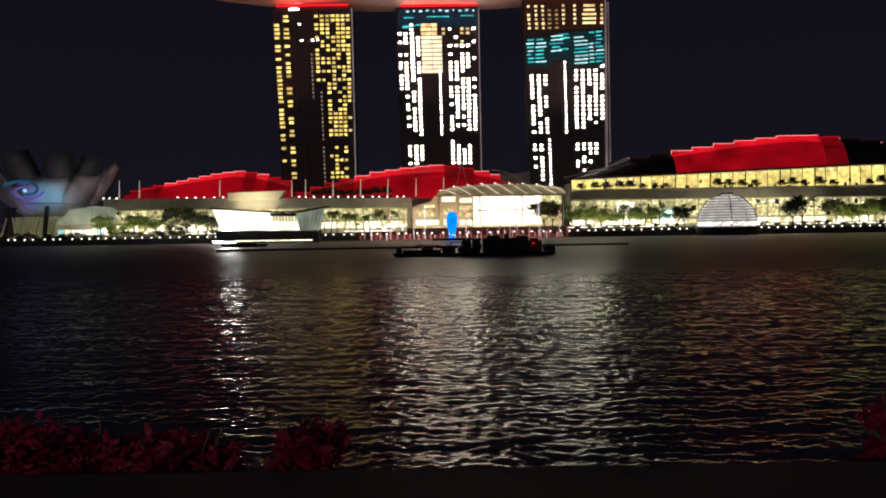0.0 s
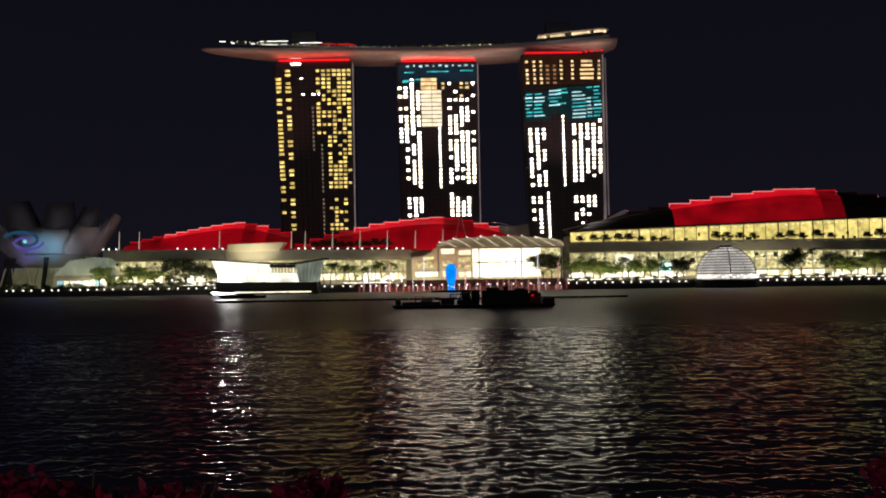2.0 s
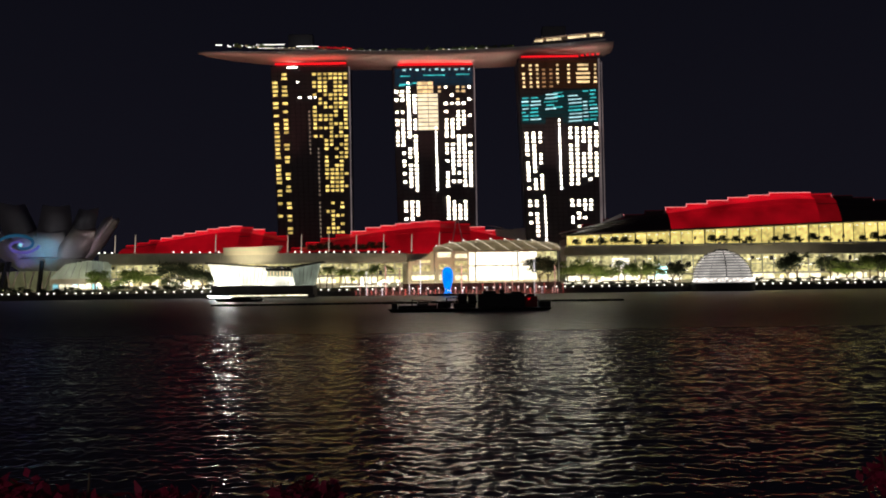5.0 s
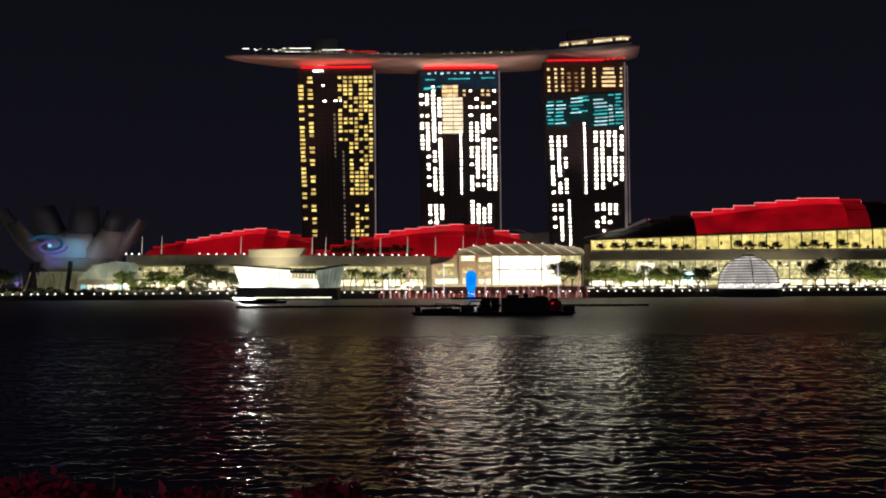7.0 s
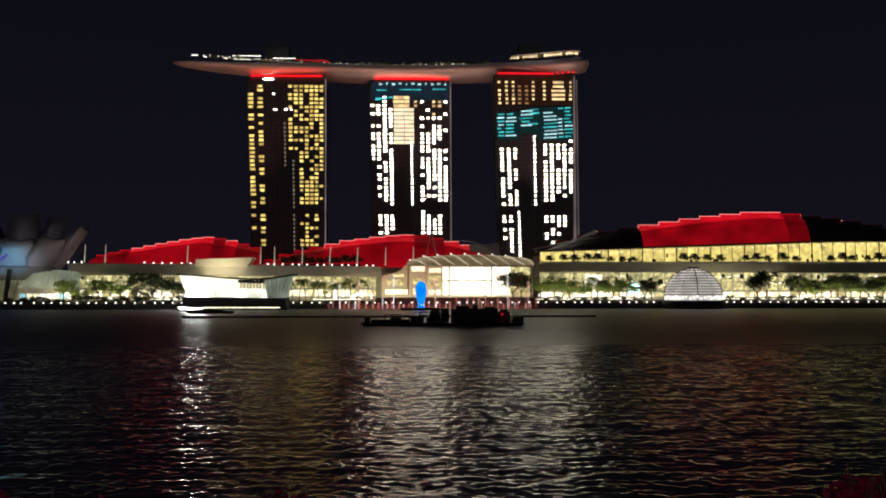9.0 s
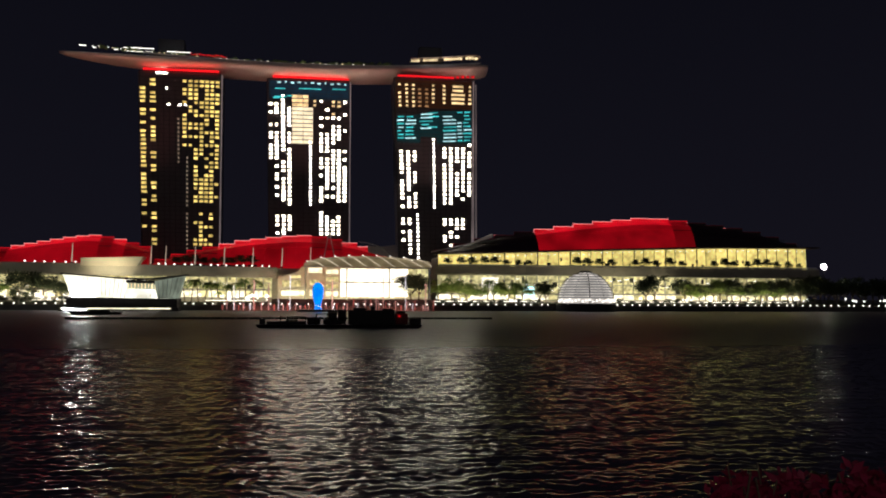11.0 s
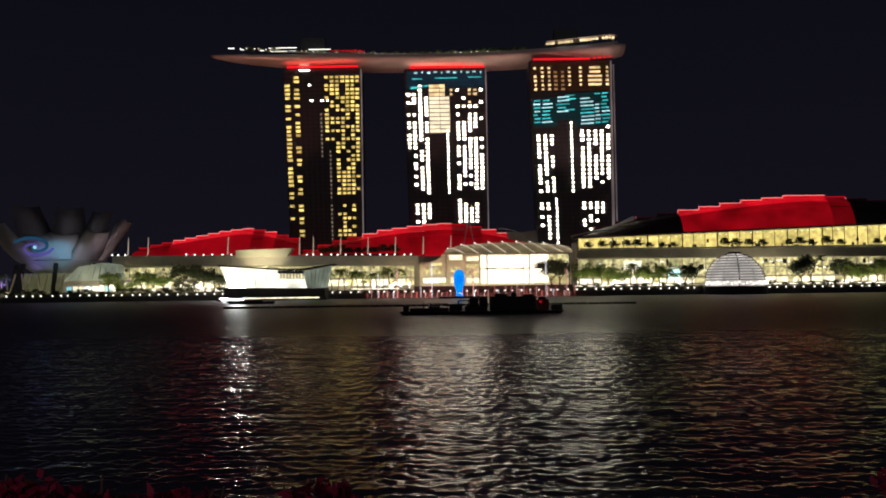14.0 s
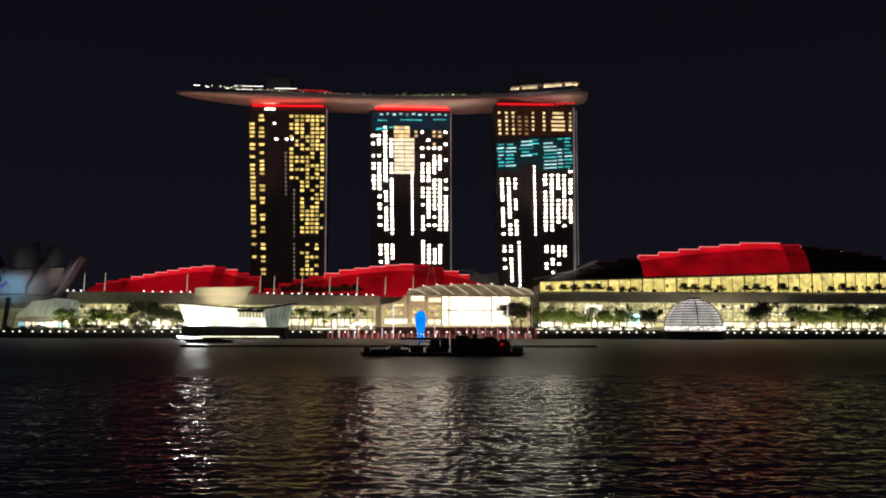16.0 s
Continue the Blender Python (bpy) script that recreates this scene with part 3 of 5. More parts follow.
def stepped_roof(name, label, ridge, eave, y0, y1, steps, states, root_x):
    """A roof of overlapping sloped panels whose tops rise and fall in steps along the ridge; each top edge carries an LED line."""
    root = thing(name, label, "roof", "stepped red mall roofs", (root_x, y0, eave(root_x)))
    add = at(root)
    x0, x1 = ridge[0][0], ridge[-1][0]

    def rz(x):
        for (a, za), (b, zb) in zip(ridge, ridge[1:]):
            if x <= b:
                return lerp(za, zb, (x - a) / (b - a))
        return ridge[-1][1]
    for k in range(steps):
        a, b = lerp(x0, x1, k / steps), lerp(x0, x1, (k + 1) / steps)
        mid, state = (a + b) / 2, states[k]
        top = rz(mid)
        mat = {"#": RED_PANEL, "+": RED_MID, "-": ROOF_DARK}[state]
        bm = bmesh.new()
        rings = []
        for x in (a + 0.01, b - 0.01):
            e, t = eave(x), rz(x) - 0.9
            prof = [(y0, e), (y0 + 0.25 * (y1 - y0), lerp(e, t, 0.45)), (y0 + 0.6 * (y1 - y0), lerp(e, t, 0.83)), (y1, t),
                    (y1 + 0.8, t - 0.8), (y1 + 0.8, e - 1.0), (y0, e - 1.0)]
            rings.append([(x, y, z) for y, z in prof])
        loft(bm, [[r[2], r[3], r[4], (r[2][0], y1 + 0.8, r[2][2] - 1)] for r in rings])
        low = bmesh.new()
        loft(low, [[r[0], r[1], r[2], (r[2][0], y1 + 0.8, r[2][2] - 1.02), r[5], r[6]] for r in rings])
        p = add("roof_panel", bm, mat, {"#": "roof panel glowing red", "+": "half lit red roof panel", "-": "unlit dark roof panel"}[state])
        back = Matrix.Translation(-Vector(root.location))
        # light fading down from the ridge: the lower half gets a weaker glow
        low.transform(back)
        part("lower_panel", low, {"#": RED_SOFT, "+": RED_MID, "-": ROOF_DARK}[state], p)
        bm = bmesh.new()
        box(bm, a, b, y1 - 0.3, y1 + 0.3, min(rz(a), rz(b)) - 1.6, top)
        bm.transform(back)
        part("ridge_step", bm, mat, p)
        bm = bmesh.new()
        box(bm, a, b, y1 - 0.4, y1 + 0.3, top + 0.02, top + 0.48)
        if k and abs(top - rz(mid - (b - a))) > 0.2:
            box(bm, a, a + 0.4, y1 - 0.4, y1 + 0.3, min(top, rz(mid - (b - a))), top + 0.02)
        bm.transform(back)
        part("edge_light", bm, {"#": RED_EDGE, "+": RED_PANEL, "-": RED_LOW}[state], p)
        if state == "-" and k % 2:
            bm = bmesh.new()
            box(bm, a - 0.3, a + 0.3, y1 - 0.7, y1 - 0.42, top + 0.1, top + 0.6)
            bm.transform(back)
            part("step_lamp", bm, RED_EDGE, p, "small pink step lamp")
        bm = bmesh.new()
        e, yy = eave(mid), lerp(y0, y1, 0.42)
        zz = lerp(e, top, 0.63)
        box(bm, a + 0.1, b - 0.1, yy - 0.2, yy + 0.2, zz + 0.1, zz + 0.45)
        bm.transform(Matrix.Translation(-Vector(root.location)))
        part("seam_rail", bm, ROOF_DARK if state != "#" else RED_SOFT, p)
    return root


stepped_roof("mall_roof", "low stepped mall roof glowing red, dimmer at one end",
             [(-222, 36), (-200, 40.6), (-176, 45.2), (-160, 48), (-145, 49.8), (-129, 47.6), (-107, 41.0)], lambda x: 31.2 - 0.008 * (x + 222), 592, 607, 14, "+++#######+#++", -165)
stepped_roof("mall_roof", "low stepped mall roof glowing red with dimmer panels",
             [(-105, 31.8), (-85, 38.6), (-46, 47.4), (-22, 50.2), (-6, 51.6), (10, 50.4), (34, 45.4), (54, 39.4)], lambda x: 29.8 - 0.008 * (x + 105), 592, 607, 15, "++++######++##+", -25)

wing = thing("roof_wing", "pale grey canopy wing beside the mall roof", "canopy", at=(50, 603, 37))
bm = bmesh.new()
loft(bm, [[(x, 598, lo), (x, 606, hi), (x, 606.4, hi), (x, 598.4, lo)] for x, lo, hi in ((40, 40, 45.2), (46, 38.6, 44.6), (52, 37.4, 44.8), (57, 36.8, 45.6), (61, 36.6, 46.0))])
at(wing)("sheet", bm, FIN)
bm = bmesh.new()
for k in range(8):
    a, b = 0.5 * math.pi * k / 8, 0.5 * math.pi * (k + 1) / 8
    rod(bm, (34 + 24 * math.sin(a), 597.6, 30 + 17 * math.cos(a)), (34 + 24 * math.sin(b), 597.6, 30 + 17 * math.cos(b)), 0.3, sides=5)
at(wing)("edge_tube", bm, STEEL)

south_mall = thing("shopping_mall", "tall glass mall with a bright yellow upper gallery", "shopping mall", "waterfront malls", (230, 590, 3))
s_add = at(south_mall)


def gal_top(x):
    return lerp(38.6, 46.2, min(1, (x - 86) / 225)) if x < 311 else 46.2


bm = bmesh.new()
box(bm, 92, 371, 596, 650, 3, 38)
s_add("body", bm, CONCRETE)
for x0, x1 in ((86, 150), (150, 215), (215, 290), (290, 374)):
    bm = bmesh.new()
    slab(bm, [(x0 + .1, 25.2 - 0.006 * (x0 - 86)), (x1 - .1, 25.2 - 0.006 * (x1 - 86))], [(x1 - .1, 30.6), (x0 + .1, 30.6)], 584, 596)
    s_add("fascia", bm, CONCRETE, "grey concrete fascia band")
    bm = bmesh.new()
    slab(bm, [(x0 + .1, gal_top(x0)), (x1 - .1, gal_top(x1))], [(x1 - .1, gal_top(x1) + 1.1), (x0 + .1, gal_top(x0) + 1.1)], 583, 597)
    s_add("eave", bm, ROOF_DARK, "dark roof eave")
gal = unit_box("gallery_pane", GALLERY_GLASS)
post = unit_box("gallery_post", BLACK_STEEL)
for k in range(36):
    x = 88 + 8.0 * k
    if x > 366:
        break
    h = gal_top(x + 4) - 30.8
    piece("pane", gal, south_mall, x + 4 - 230, 2.0, 30.7 + h / 2 - 3, 7.7, 0.4, h)
    piece("post", post, south_mall, x - 230, -0.5 if k % 3 == 0 else 1.6, 30.7 + h / 2 - 3, 0.7 if k % 3 == 0 else 0.3, 0.5, h)
    piece("floor_edge", ledge, south_mall, x + 4 - 230, 1.7, 18.0 - 3, 7.6, 0.5, 0.4)
    piece("pane", pane, south_mall, x + 4 - 230, 2.0, 18.2 - 3, 7.4, 0.4, 12.6)
    piece("pane", bright if k % 4 != 2 else pane, south_mall, x + 4 - 230, 0.4, 9.2 - 3, 7.4, 0.4, 3.4)
    piece("mullion", mull, south_mall, x - 230, 1.2, 15 - 3, 0.4, 0.5, 18)
piece("ledge", ledge, south_mall, 0, -0.6, 11.6 - 3, 284, 3.4, 0.8)
spot, shelf = unit_box("ceiling_spot", WHITE_LED), unit_box("display_case", SLAB)
rngg = random.Random(41)
for k in range(64):
    x = 90 + 4.35 * k + rngg.uniform(-1, 1)
    piece("ceiling_light", spot, south_mall, x - 230, 1.55, gal_top(x) - rngg.uniform(1.0, 2.4) - 3, rngg.uniform(0.5, 1.6), 0.3, 0.35)
    if rngg.random() < 0.7:
        h = rngg.uniform(0.8, 4.2)
        piece("display_case", shelf, south_mall, x - 230, 1.5, 31.2 + h / 2 - 3 + rngg.choice((0, 0, 3.0)), rngg.uniform(0.8, 4.0), 0.3, h * 0.6)
for k in range(90):
    x = 90 + 3.1 * k + rngg.uniform(-1, 1)
    w, h = rngg.uniform(0.6, 3.4), rngg.uniform(0.7, 4.0)
    piece("display_case" if k % 2 else "shop_sign", shelf if k % 2 else spot, south_mall, x - 230, 1.4, rngg.uniform(13.5, 22.5) - 3, w, 0.3, h if k % 2 else 0.5)
for k in range(60):
    x = -228 + 3.3 * k + rngg.uniform(-1, 1)
    w, h = rngg.uniform(0.6, 3.0), rngg.uniform(0.7, 3.6)
    piece("display_case" if k % 2 else "shop_sign", shelf if k % 2 else spot, mall, x + 130, 1.0, rngg.uniform(15, 21.5) - 3, w, 0.3, h if k % 2 else 0.45)
# gallery terrace: planters and a rail on the fascia
bm = bmesh.new()
box(bm, 88, 372, 584.2, 584.5, 30.7, 31.9)
s_add("terrace_rail", bm, STEEL)
piece("screen", unit_box("screen_panel", SCREEN_LED), south_mall, 153 - 230, -1.6, 13.0 - 3, 8, 0.4, 7)
bm = bmesh.new()
for k in range(9):
    box(bm, 119, 131, 587.6, 588.2, 10 + 1.5 * k, 10.7 + 1.5 * k)
s_add("louvre", bm, WHITE_LED, "white lit louvre screen")
stepped_roof("mall_roof", "long stepped mall roof glowing red in the middle",
             [(88, 40.5), (121, 50.6), (153, 56.6), (169, 59.0), (209, 65.0), (245, 68.6), (258, 68.8), (290, 66.0), (316, 63.2), (343, 58.5), (373, 49)],
             lambda x: gal_top(x) + 1.2, 597, 612, 19, "-----" + "#######" + "+------", 225)
# prow: pale pointed canopy at the end of the tall mall roof
bm = bmesh.new()
loft(bm, [[(84, 589, 40.2), (84, 596, 40.2), (84, 596, 41.0), (84, 589, 41.0)], [(112, 588, 46.5), (112, 597, 46.5), (112, 597, 47.2), (112, 588, 47.2)],
          [(127, 590, 51.2), (127, 595, 51.2), (127, 595, 54.0), (127, 590, 54.0)]])
s_add("canopy_wing", bm, FIN, "pale canopy wing")

# ---- event plaza: glazed hall under a ribbed curved canopy ----
hall = thing("event_hall", "bright glazed plaza hall under a ribbed curved canopy", "hall", at=(25, 572, 3))
h_add = at(hall)
bm = bmesh.new()
box(bm, -20, 20, 581, 600, 3, 24)
box(bm, 20, 80, 580.5, 600, 3, 29.5)
h_add("body", bm, CREAM)
hp, hs, hd = unit_box("hall_pane", PLAZA_GLASS), unit_box("hall_mullion", CREAM), unit_box("hall_dim_pane", MALL_GLASS)
for k in range(13):
    x = 20.2 + 4.6 * k
    lit = hp if k < 10 else hd
    for z, hh in ((23.6, 8.6), (13.7, 9.4)):
        piece("pane", lit, hall, x + 2.3 - 25, 7.4, z - 3, 4.35, 0.4, hh)
    piece("mullion", hs, hall, x - 25, 6.9, 17 - 3, 0.16, 0.5, 20)
for x, w in ((27, 9), (37.5, 5), (46, 7), (53, 3), (60, 6)):
    piece("gallery_rail", shelf, hall, x - 25, 6.5, 18.7 - 3, w, 0.4, 0.75)
piece("ledge", ledge, hall, 50 - 25, 6.4, 28.3 - 3, 60, 2.0, 0.7)
# stair tower with four dim landings, left of the glass
bm = bmesh.new()
box(bm, 9.4, 20.1, 576.5, 581, 3, 28.6)
h_add("stair_tower", bm, CREAM, "cream stair tower with lit landings")
win = unit_box("hall_window", SHOP_GLASS)
for z, hh in ((25.6, 2.6), (20.6, 3.0), (15.8, 2.6), (10.8, 3.2)):
    piece("window", win if z in (25.6, 10.8) else hd, hall, 14.8 - 25, 4.2, z - 3, 8.0, 0.4, hh)
# quarter-round gable with its own openings
bm = bmesh.new()
arch = [(-21, 22.4)] + [(-21 + 15 * math.sin(0.5 * math.pi * k / 8), 22.4 + 6.4 * (1 - math.cos(0.5 * math.pi * k / 8)) ** 0.8) for k in range(1, 9)]
slab(bm, [(-21, 3.2), (9.3, 3.2)], [(9.3, 30.4), (2.0, 30.6)] + arch[::-1], 577.5, 581)
h_add("gable_wall", bm, CREAM, "cream quarter-round gable wall")
for x, z, w, h, lit in ((3.4, 26.6, 9, 3.2, win), (-12, 17.6, 12, 4.2, hd), (-11, 11.2, 15, 3.0, win), (4, 11.4, 8, 3.6, win), (-9.5, 22.2, 7, 1.8, hd), (3.0, 18.4, 6, 3.4, hd)):
    piece("window", lit, hall, x - 25, 5.3, z - 3, w, 0.4, h)


def can_top(x):
    """Upper edge of the canopy, a flat bow."""
    u = (x - 38) / 42
    return 36.3 - 3.0 * u * u - (2.0 * (-u - 0.8) / 0.2 if u < -0.8 else 0)


def can_line(x):
    """Front edge, haunch and top of the canopy at x, all as one bowed section."""
    t = can_top(x)
    return [(x, 563 + 16 * u, lerp(min(28.4, t - 1.5), t, math.sin(0.5 * math.pi * u))) for u in (0, 0.2, 0.42, 0.7, 1.0)]


bm = bmesh.new()
loft(bm, [can_line(x) + [(a, b, c - 0.35) for a, b, c in can_line(x)[::-1]] for x in [-4 + 4.2 * k for k in range(21)]])
h_add("canopy", bm, CANOPY_GLOW, "bronze glass curved canopy roof", True)
bm = bmesh.new()
for k in range(20):
    a, b = -4 + 4.2 * k, 0.2 + 4.2 * k
    rod(bm, Vector(can_line(a)[0]) - Vector((0, 0.4, 0)), Vector(can_line(b)[0]) - Vector((0, 0.4, 0)), 0.3, sides=5)
h_add("front_beam", bm, FIN, "pale canopy front beam")
for k in range(9):
    x = -2 + 9.3 * k
    bm = bmesh.new()
    pts = [Vector(can_line(min(79.9, x + 11 * (1 - u)))[i]) + Vector((0, -0.3, 0.3)) for i, u in enumerate((0, 0.28, 0.55, 0.8, 1.0))]
    for a, b in zip(pts, pts[1:]):
        rod(bm, a, b, 0.30)
    h_add("rib", bm, RIB_GLOW, "uplit pale canopy rib")
    piece("rib_light", led, hall, x - 25, 6.6, can_top(x) + 0.7 - 3, 0.9, 0.5, 0.7)
    piece("rib_light", warm, hall, x + 5 - 25, -6.0, 29.6 - 3, 0.6, 0.4, 0.5)
for x in (-3, 24, 52, 79):
    bm = bmesh.new()
    rod(bm, (x, 564, 3), (x, 564, 28.0), 0.45)
    h_add("column", bm, STEEL)
# crossing mast behind the canopy
mast = thing("mast", "slender crossed steel mast above the canopy", "mast", at=(12, 590, 28))
for a, b in (((8, 590, 28), (12.5, 590, 53)), ((18, 590, 28), (13, 590, 53))):
    bm = bmesh.new()
    rod(bm, a, b, 0.35)
    at(mast)("leg", bm, STEEL)

# ---- crystal pavilion on the water ----
pav = thing("glass_pavilion", "angular white glowing glass pavilion on a dark float", "pavilion", at=(-110, 528, 0))
p_add = at(pav)
bm = bmesh.new()
loft(bm, [[(-143, 520, -1), (-76, 520, -1), (-78, 545, -1), (-141, 545, -1)], [(-142, 519.6, 2.4), (-76, 519.6, 2.2), (-78, 545, 2.4), (-141, 545, 2.4)],
          [(-139, 521.5, 2.5), (-77, 521.5, 2.3), (-78, 545, 2.4), (-139, 545, 2.5)], [(-139, 521.5, 7.9), (-77, 521.5, 7.3), (-78, 545, 7.4), (-139, 545, 7.9)]])
p_add("float", bm, DARK_STONE, "dark floating base")
bm = bmesh.new()
loft(bm, [[(-137.0, 526, 8.0), (-108.5, 524, 7.8), (-106, 541, 7.8), (-136.5, 541, 8.0)], [(-142, 525, 21.2), (-106.8, 524, 18.4), (-104, 541, 18.6), (-140, 541, 20.8)]])
p_add("crystal", bm, PAVILION_GLASS, "glowing faceted glass crystal")
# added glowing panel, strong enough to draw the bright column on the water
bm = bmesh.new()
slab(bm, [(-136.0, 8.4), (-125.5, 8.4)], [(-125.3, 12.4), (-137.2, 12.8)], 523.3, 523.7)
p_add("lobby_glass", bm, GLARE_PANEL, "dazzling white lobby glass")
bm = bmesh.new()
loft(bm, [[(-108.2, 525.5, 7.6), (-81, 527, 7.4), (-81, 541, 7.4), (-105.8, 541, 7.6)], [(-107, 526, 13.2), (-80, 528, 12.6), (-80, 541, 12.6), (-104, 541, 13.2)]])
p_add("lower_hall", bm, PAVILION_GLASS, "glowing lower glass hall")
bm = bmesh.new()
loft(bm, [[(-88.5, 524.5, 7.5), (-77.5, 527, 7.4), (-78, 541, 7.4), (-87, 541, 7.4)], [(-90.5, 524, 17.6), (-73, 528, 21.0), (-75, 541, 21.0), (-88, 541, 18.0)]])
p_add("wing", bm, LINK_GLASS, "dim glass wing")
bm = bmesh.new()
loft(bm, [[(-143, 523, 21.4), (-143, 542, 21.0), (-143, 542, 21.8), (-143, 523, 22.2)], [(-108, 522, 18.6), (-104, 542, 18.8), (-104, 542, 19.7), (-108, 522, 19.5)],
          [(-92, 523, 18.3), (-90, 542, 18.6), (-90, 542, 19.7), (-92, 523, 19.4)], [(-71.5, 527, 21.4), (-72, 542, 21.4), (-72, 542, 22.1), (-71.5, 527, 22.1)]])
p_add("roof", bm, BLACK_STEEL, "dark folded roof")
bm = bmesh.new()
slab(bm, [(-107, 16.6), (-89.5, 16.2)], [(-89.5, 18.2), (-107, 18.5)], 525.5, 540)
p_add("roof_soffit", bm, SLAB, "dark soffit")
for k in range(14):
    u = k / 13
    bm = bmesh.new()
    rod(bm, (lerp(-136.2, -109.5, u), 525.6 - 1.9 * u, 8.1), (lerp(-141.0, -107.6, u), 524.6 - 0.9 * u, lerp(20.8, 18.4, u)), 0.17, sides=4)
    p_add("mullion", bm, STEEL)
for k in range(6):
    u = (k + 0.5) / 6
    bm = bmesh.new()
    rod(bm, (lerp(-88, -77.8, u), 524.0 + 2.6 * u, 7.6), (lerp(-90, -73.4, u), 523.6 + 4.0 * u, lerp(17.6, 20.9, u)), 0.16, sides=4)
    p_add("mullion", bm, STEEL)
bm = bmesh.new()
box(bm, -107, -89.6, 529, 540, 13.2, 16.6)
p_add("gallery", bm, LINK_GLASS, "dim glazed gallery")
for k in range(9):
    piece("column", warm, pav, -106 + 1.95 * k + 110, -0.6 + 0.06 * k, 14.9, 0.7, 0.5, 3.2 if k % 3 else 2.2)
for k in range(12):
    piece("rail_panel", mull, pav, -107 + 2.4 * k + 110, -4.0 + 0.1 * k, 8.6, 0.25, 0.25, 1.6)
bm = bmesh.new()
box(bm, -141, -80, 519.0, 519.4, 1.2, 1.9)
p_add("base_light", bm, SHOP_GLASS, "pale light line along the float")
for x in (-136, -118, -98, -84):
    bm = bmesh.new()
    rod(bm, (x, 522, 7.2), (x, 522, 9.0), 0.12)
    p_add("rail_post", bm, STEEL)

jetty = thing("jetty_floodlight", "bright white floodlight on the pavilion jetty", "floodlight", at=(-134.0, 512, 0))
bm = bmesh.new()
loft(bm, [[(-3.4, -0.5, 0.7), (9.0, -0.5, 0.7), (9.0, 0.5, 0.7), (-3.4, 0.5, 0.7)], [(-4.4, -0.5, 2.0), (8.6, -0.5, 1.1), (8.6, 0.5, 1.1), (-4.4, 0.5, 2.0)]])
part("lamp_glass", bm, JETTY_LED, jetty, "bright white lamp glass")
bm = bmesh.new()
box(bm, -4.6, 9.8, -1.4, 1.6, -0.4, 0.66)
part("pontoon", bm, BLACK_STEEL, jetty, "small dark pontoon")
bm = bmesh.new()
box(bm, -4.0, 8.6, 0.55, 0.8, 0.66, 2.7)
part("housing", bm, BLACK_STEEL, jetty)

# ---- glass dome on the water ----
dome = thing("glass_dome", "round white-lit glass dome with horizontal louvres", "dome", at=(181.5, 548, 0))


def ring_at(z, r, seg=40):
    return [(r * math.cos(2 * math.pi * k / seg), r * math.sin(2 * math.pi * k / seg), z) for k in range(seg)]


bm = bmesh.new()
loft(bm, [ring_at(-1, 19.8), ring_at(4.6, 19.8), ring_at(5.4, 19.2)])
part("drum", bm, BLACK_STEEL, dome, "dark round base")
bm = bmesh.new()
zs = [4.7 + (25.9 - 4.7) * k / 13 for k in range(14)]


def rad(z):
    """Radius of the dome's shell at a height."""
    return 18.6 * math.sqrt(max(0.01, 1 - ((z - 6.5) / 19.8) ** 2))



loft(bm, [ring_at(z, rad(z) - 0.5) for z in zs])
part("shell", bm, DOME_GLASS, dome, "softly lit glass shell", True)
for k in range(10):
    z = 8.8 + 1.72 * k
    bm = bmesh.new()
    r = rad(z)
    loft(bm, [ring_at(z, r - 0.3), ring_at(z - 0.1, r + 0.5), ring_at(z + 0.62, r + 0.3), ring_at(z + 0.66, r - 0.4)], caps=False)
    part("louvre", bm, GREY_LOUVRE, dome, "grey curved louvre")
for k in range(12):
    a = 2 * math.pi * k / 12 + 0.35
    bm = bmesh.new()
    pts = [(math.cos(a) * (rad(z) + 0.1), math.sin(a) * (rad(z) + 0.1), z) for z in zs]
    for p, q in zip(pts, pts[1:]):
        rod(bm, p, q, 0.3 if k in (8, 2) else 0.12, sides=4)
    part("rib", bm, BLACK_STEEL, dome)
for k in range(26):
    a = math.pi + math.pi * (k + 0.5) / 26
    piece("entrance_light", led, dome, 19.0 * math.cos(a), 19.0 * math.sin(a), 6.6 + 0.6 * (k * 7 % 3), 0.9, 0.9, 0.7 + 0.5 * (k % 2))
bm = bmesh.new()
rod(bm, (0, 0, 25.6), (0, 0, 26.8), 4.4, 3.8, sides=16)
part("cap", bm, BLACK_STEEL, dome)

# ---- lotus-shaped museum: pale petals round a bowl, with glowing swirls for a violet light projection ----
museum = thing("lotus_museum", "pale lotus-shaped museum with violet light and glowing swirls before a petal", "museum", at=(-290, 640, 3))


def petal(angle, length, tip_z, wide):
    bm = bmesh.new()
    d, s = Vector((math.cos(angle), math.sin(angle), 0)), Vector((-math.sin(angle), math.cos(angle), 0))
    rings = []
    for k in range(9):
        u = k / 8
        reach = 6 + (length - 6) * u ** 0.8
        z = 21 + (tip_z - 21) * u ** 1.5
        thin = 1 - 0.75 * u
        w = 1.25 * wide * (1 - 0.25 * u ** 4) * (0.35 + 0.65 * math.sin(min(1, u * 1.1 + 0.1) * math.pi * 0.62))
        c = d * reach + Vector((0, 0, z))
        rings.append([c - s * w + Vector((0, 0, 1.5)), c - d * 2.6 + Vector((0, 0, -0.5)), c + s * w + Vector((0, 0, 1.5)),
                      c + s * w * 0.75 + (d * 4.2 - Vector((0, 0, 4))) * thin, c + (d * 6.0 - Vector((0, 0, 6.5))) * thin, c - s * w * 0.75 + (d * 4.2 - Vector((0, 0, 4))) * thin])
    loft(bm, rings)
    part("petal", bm, PETAL, museum, smooth=True)


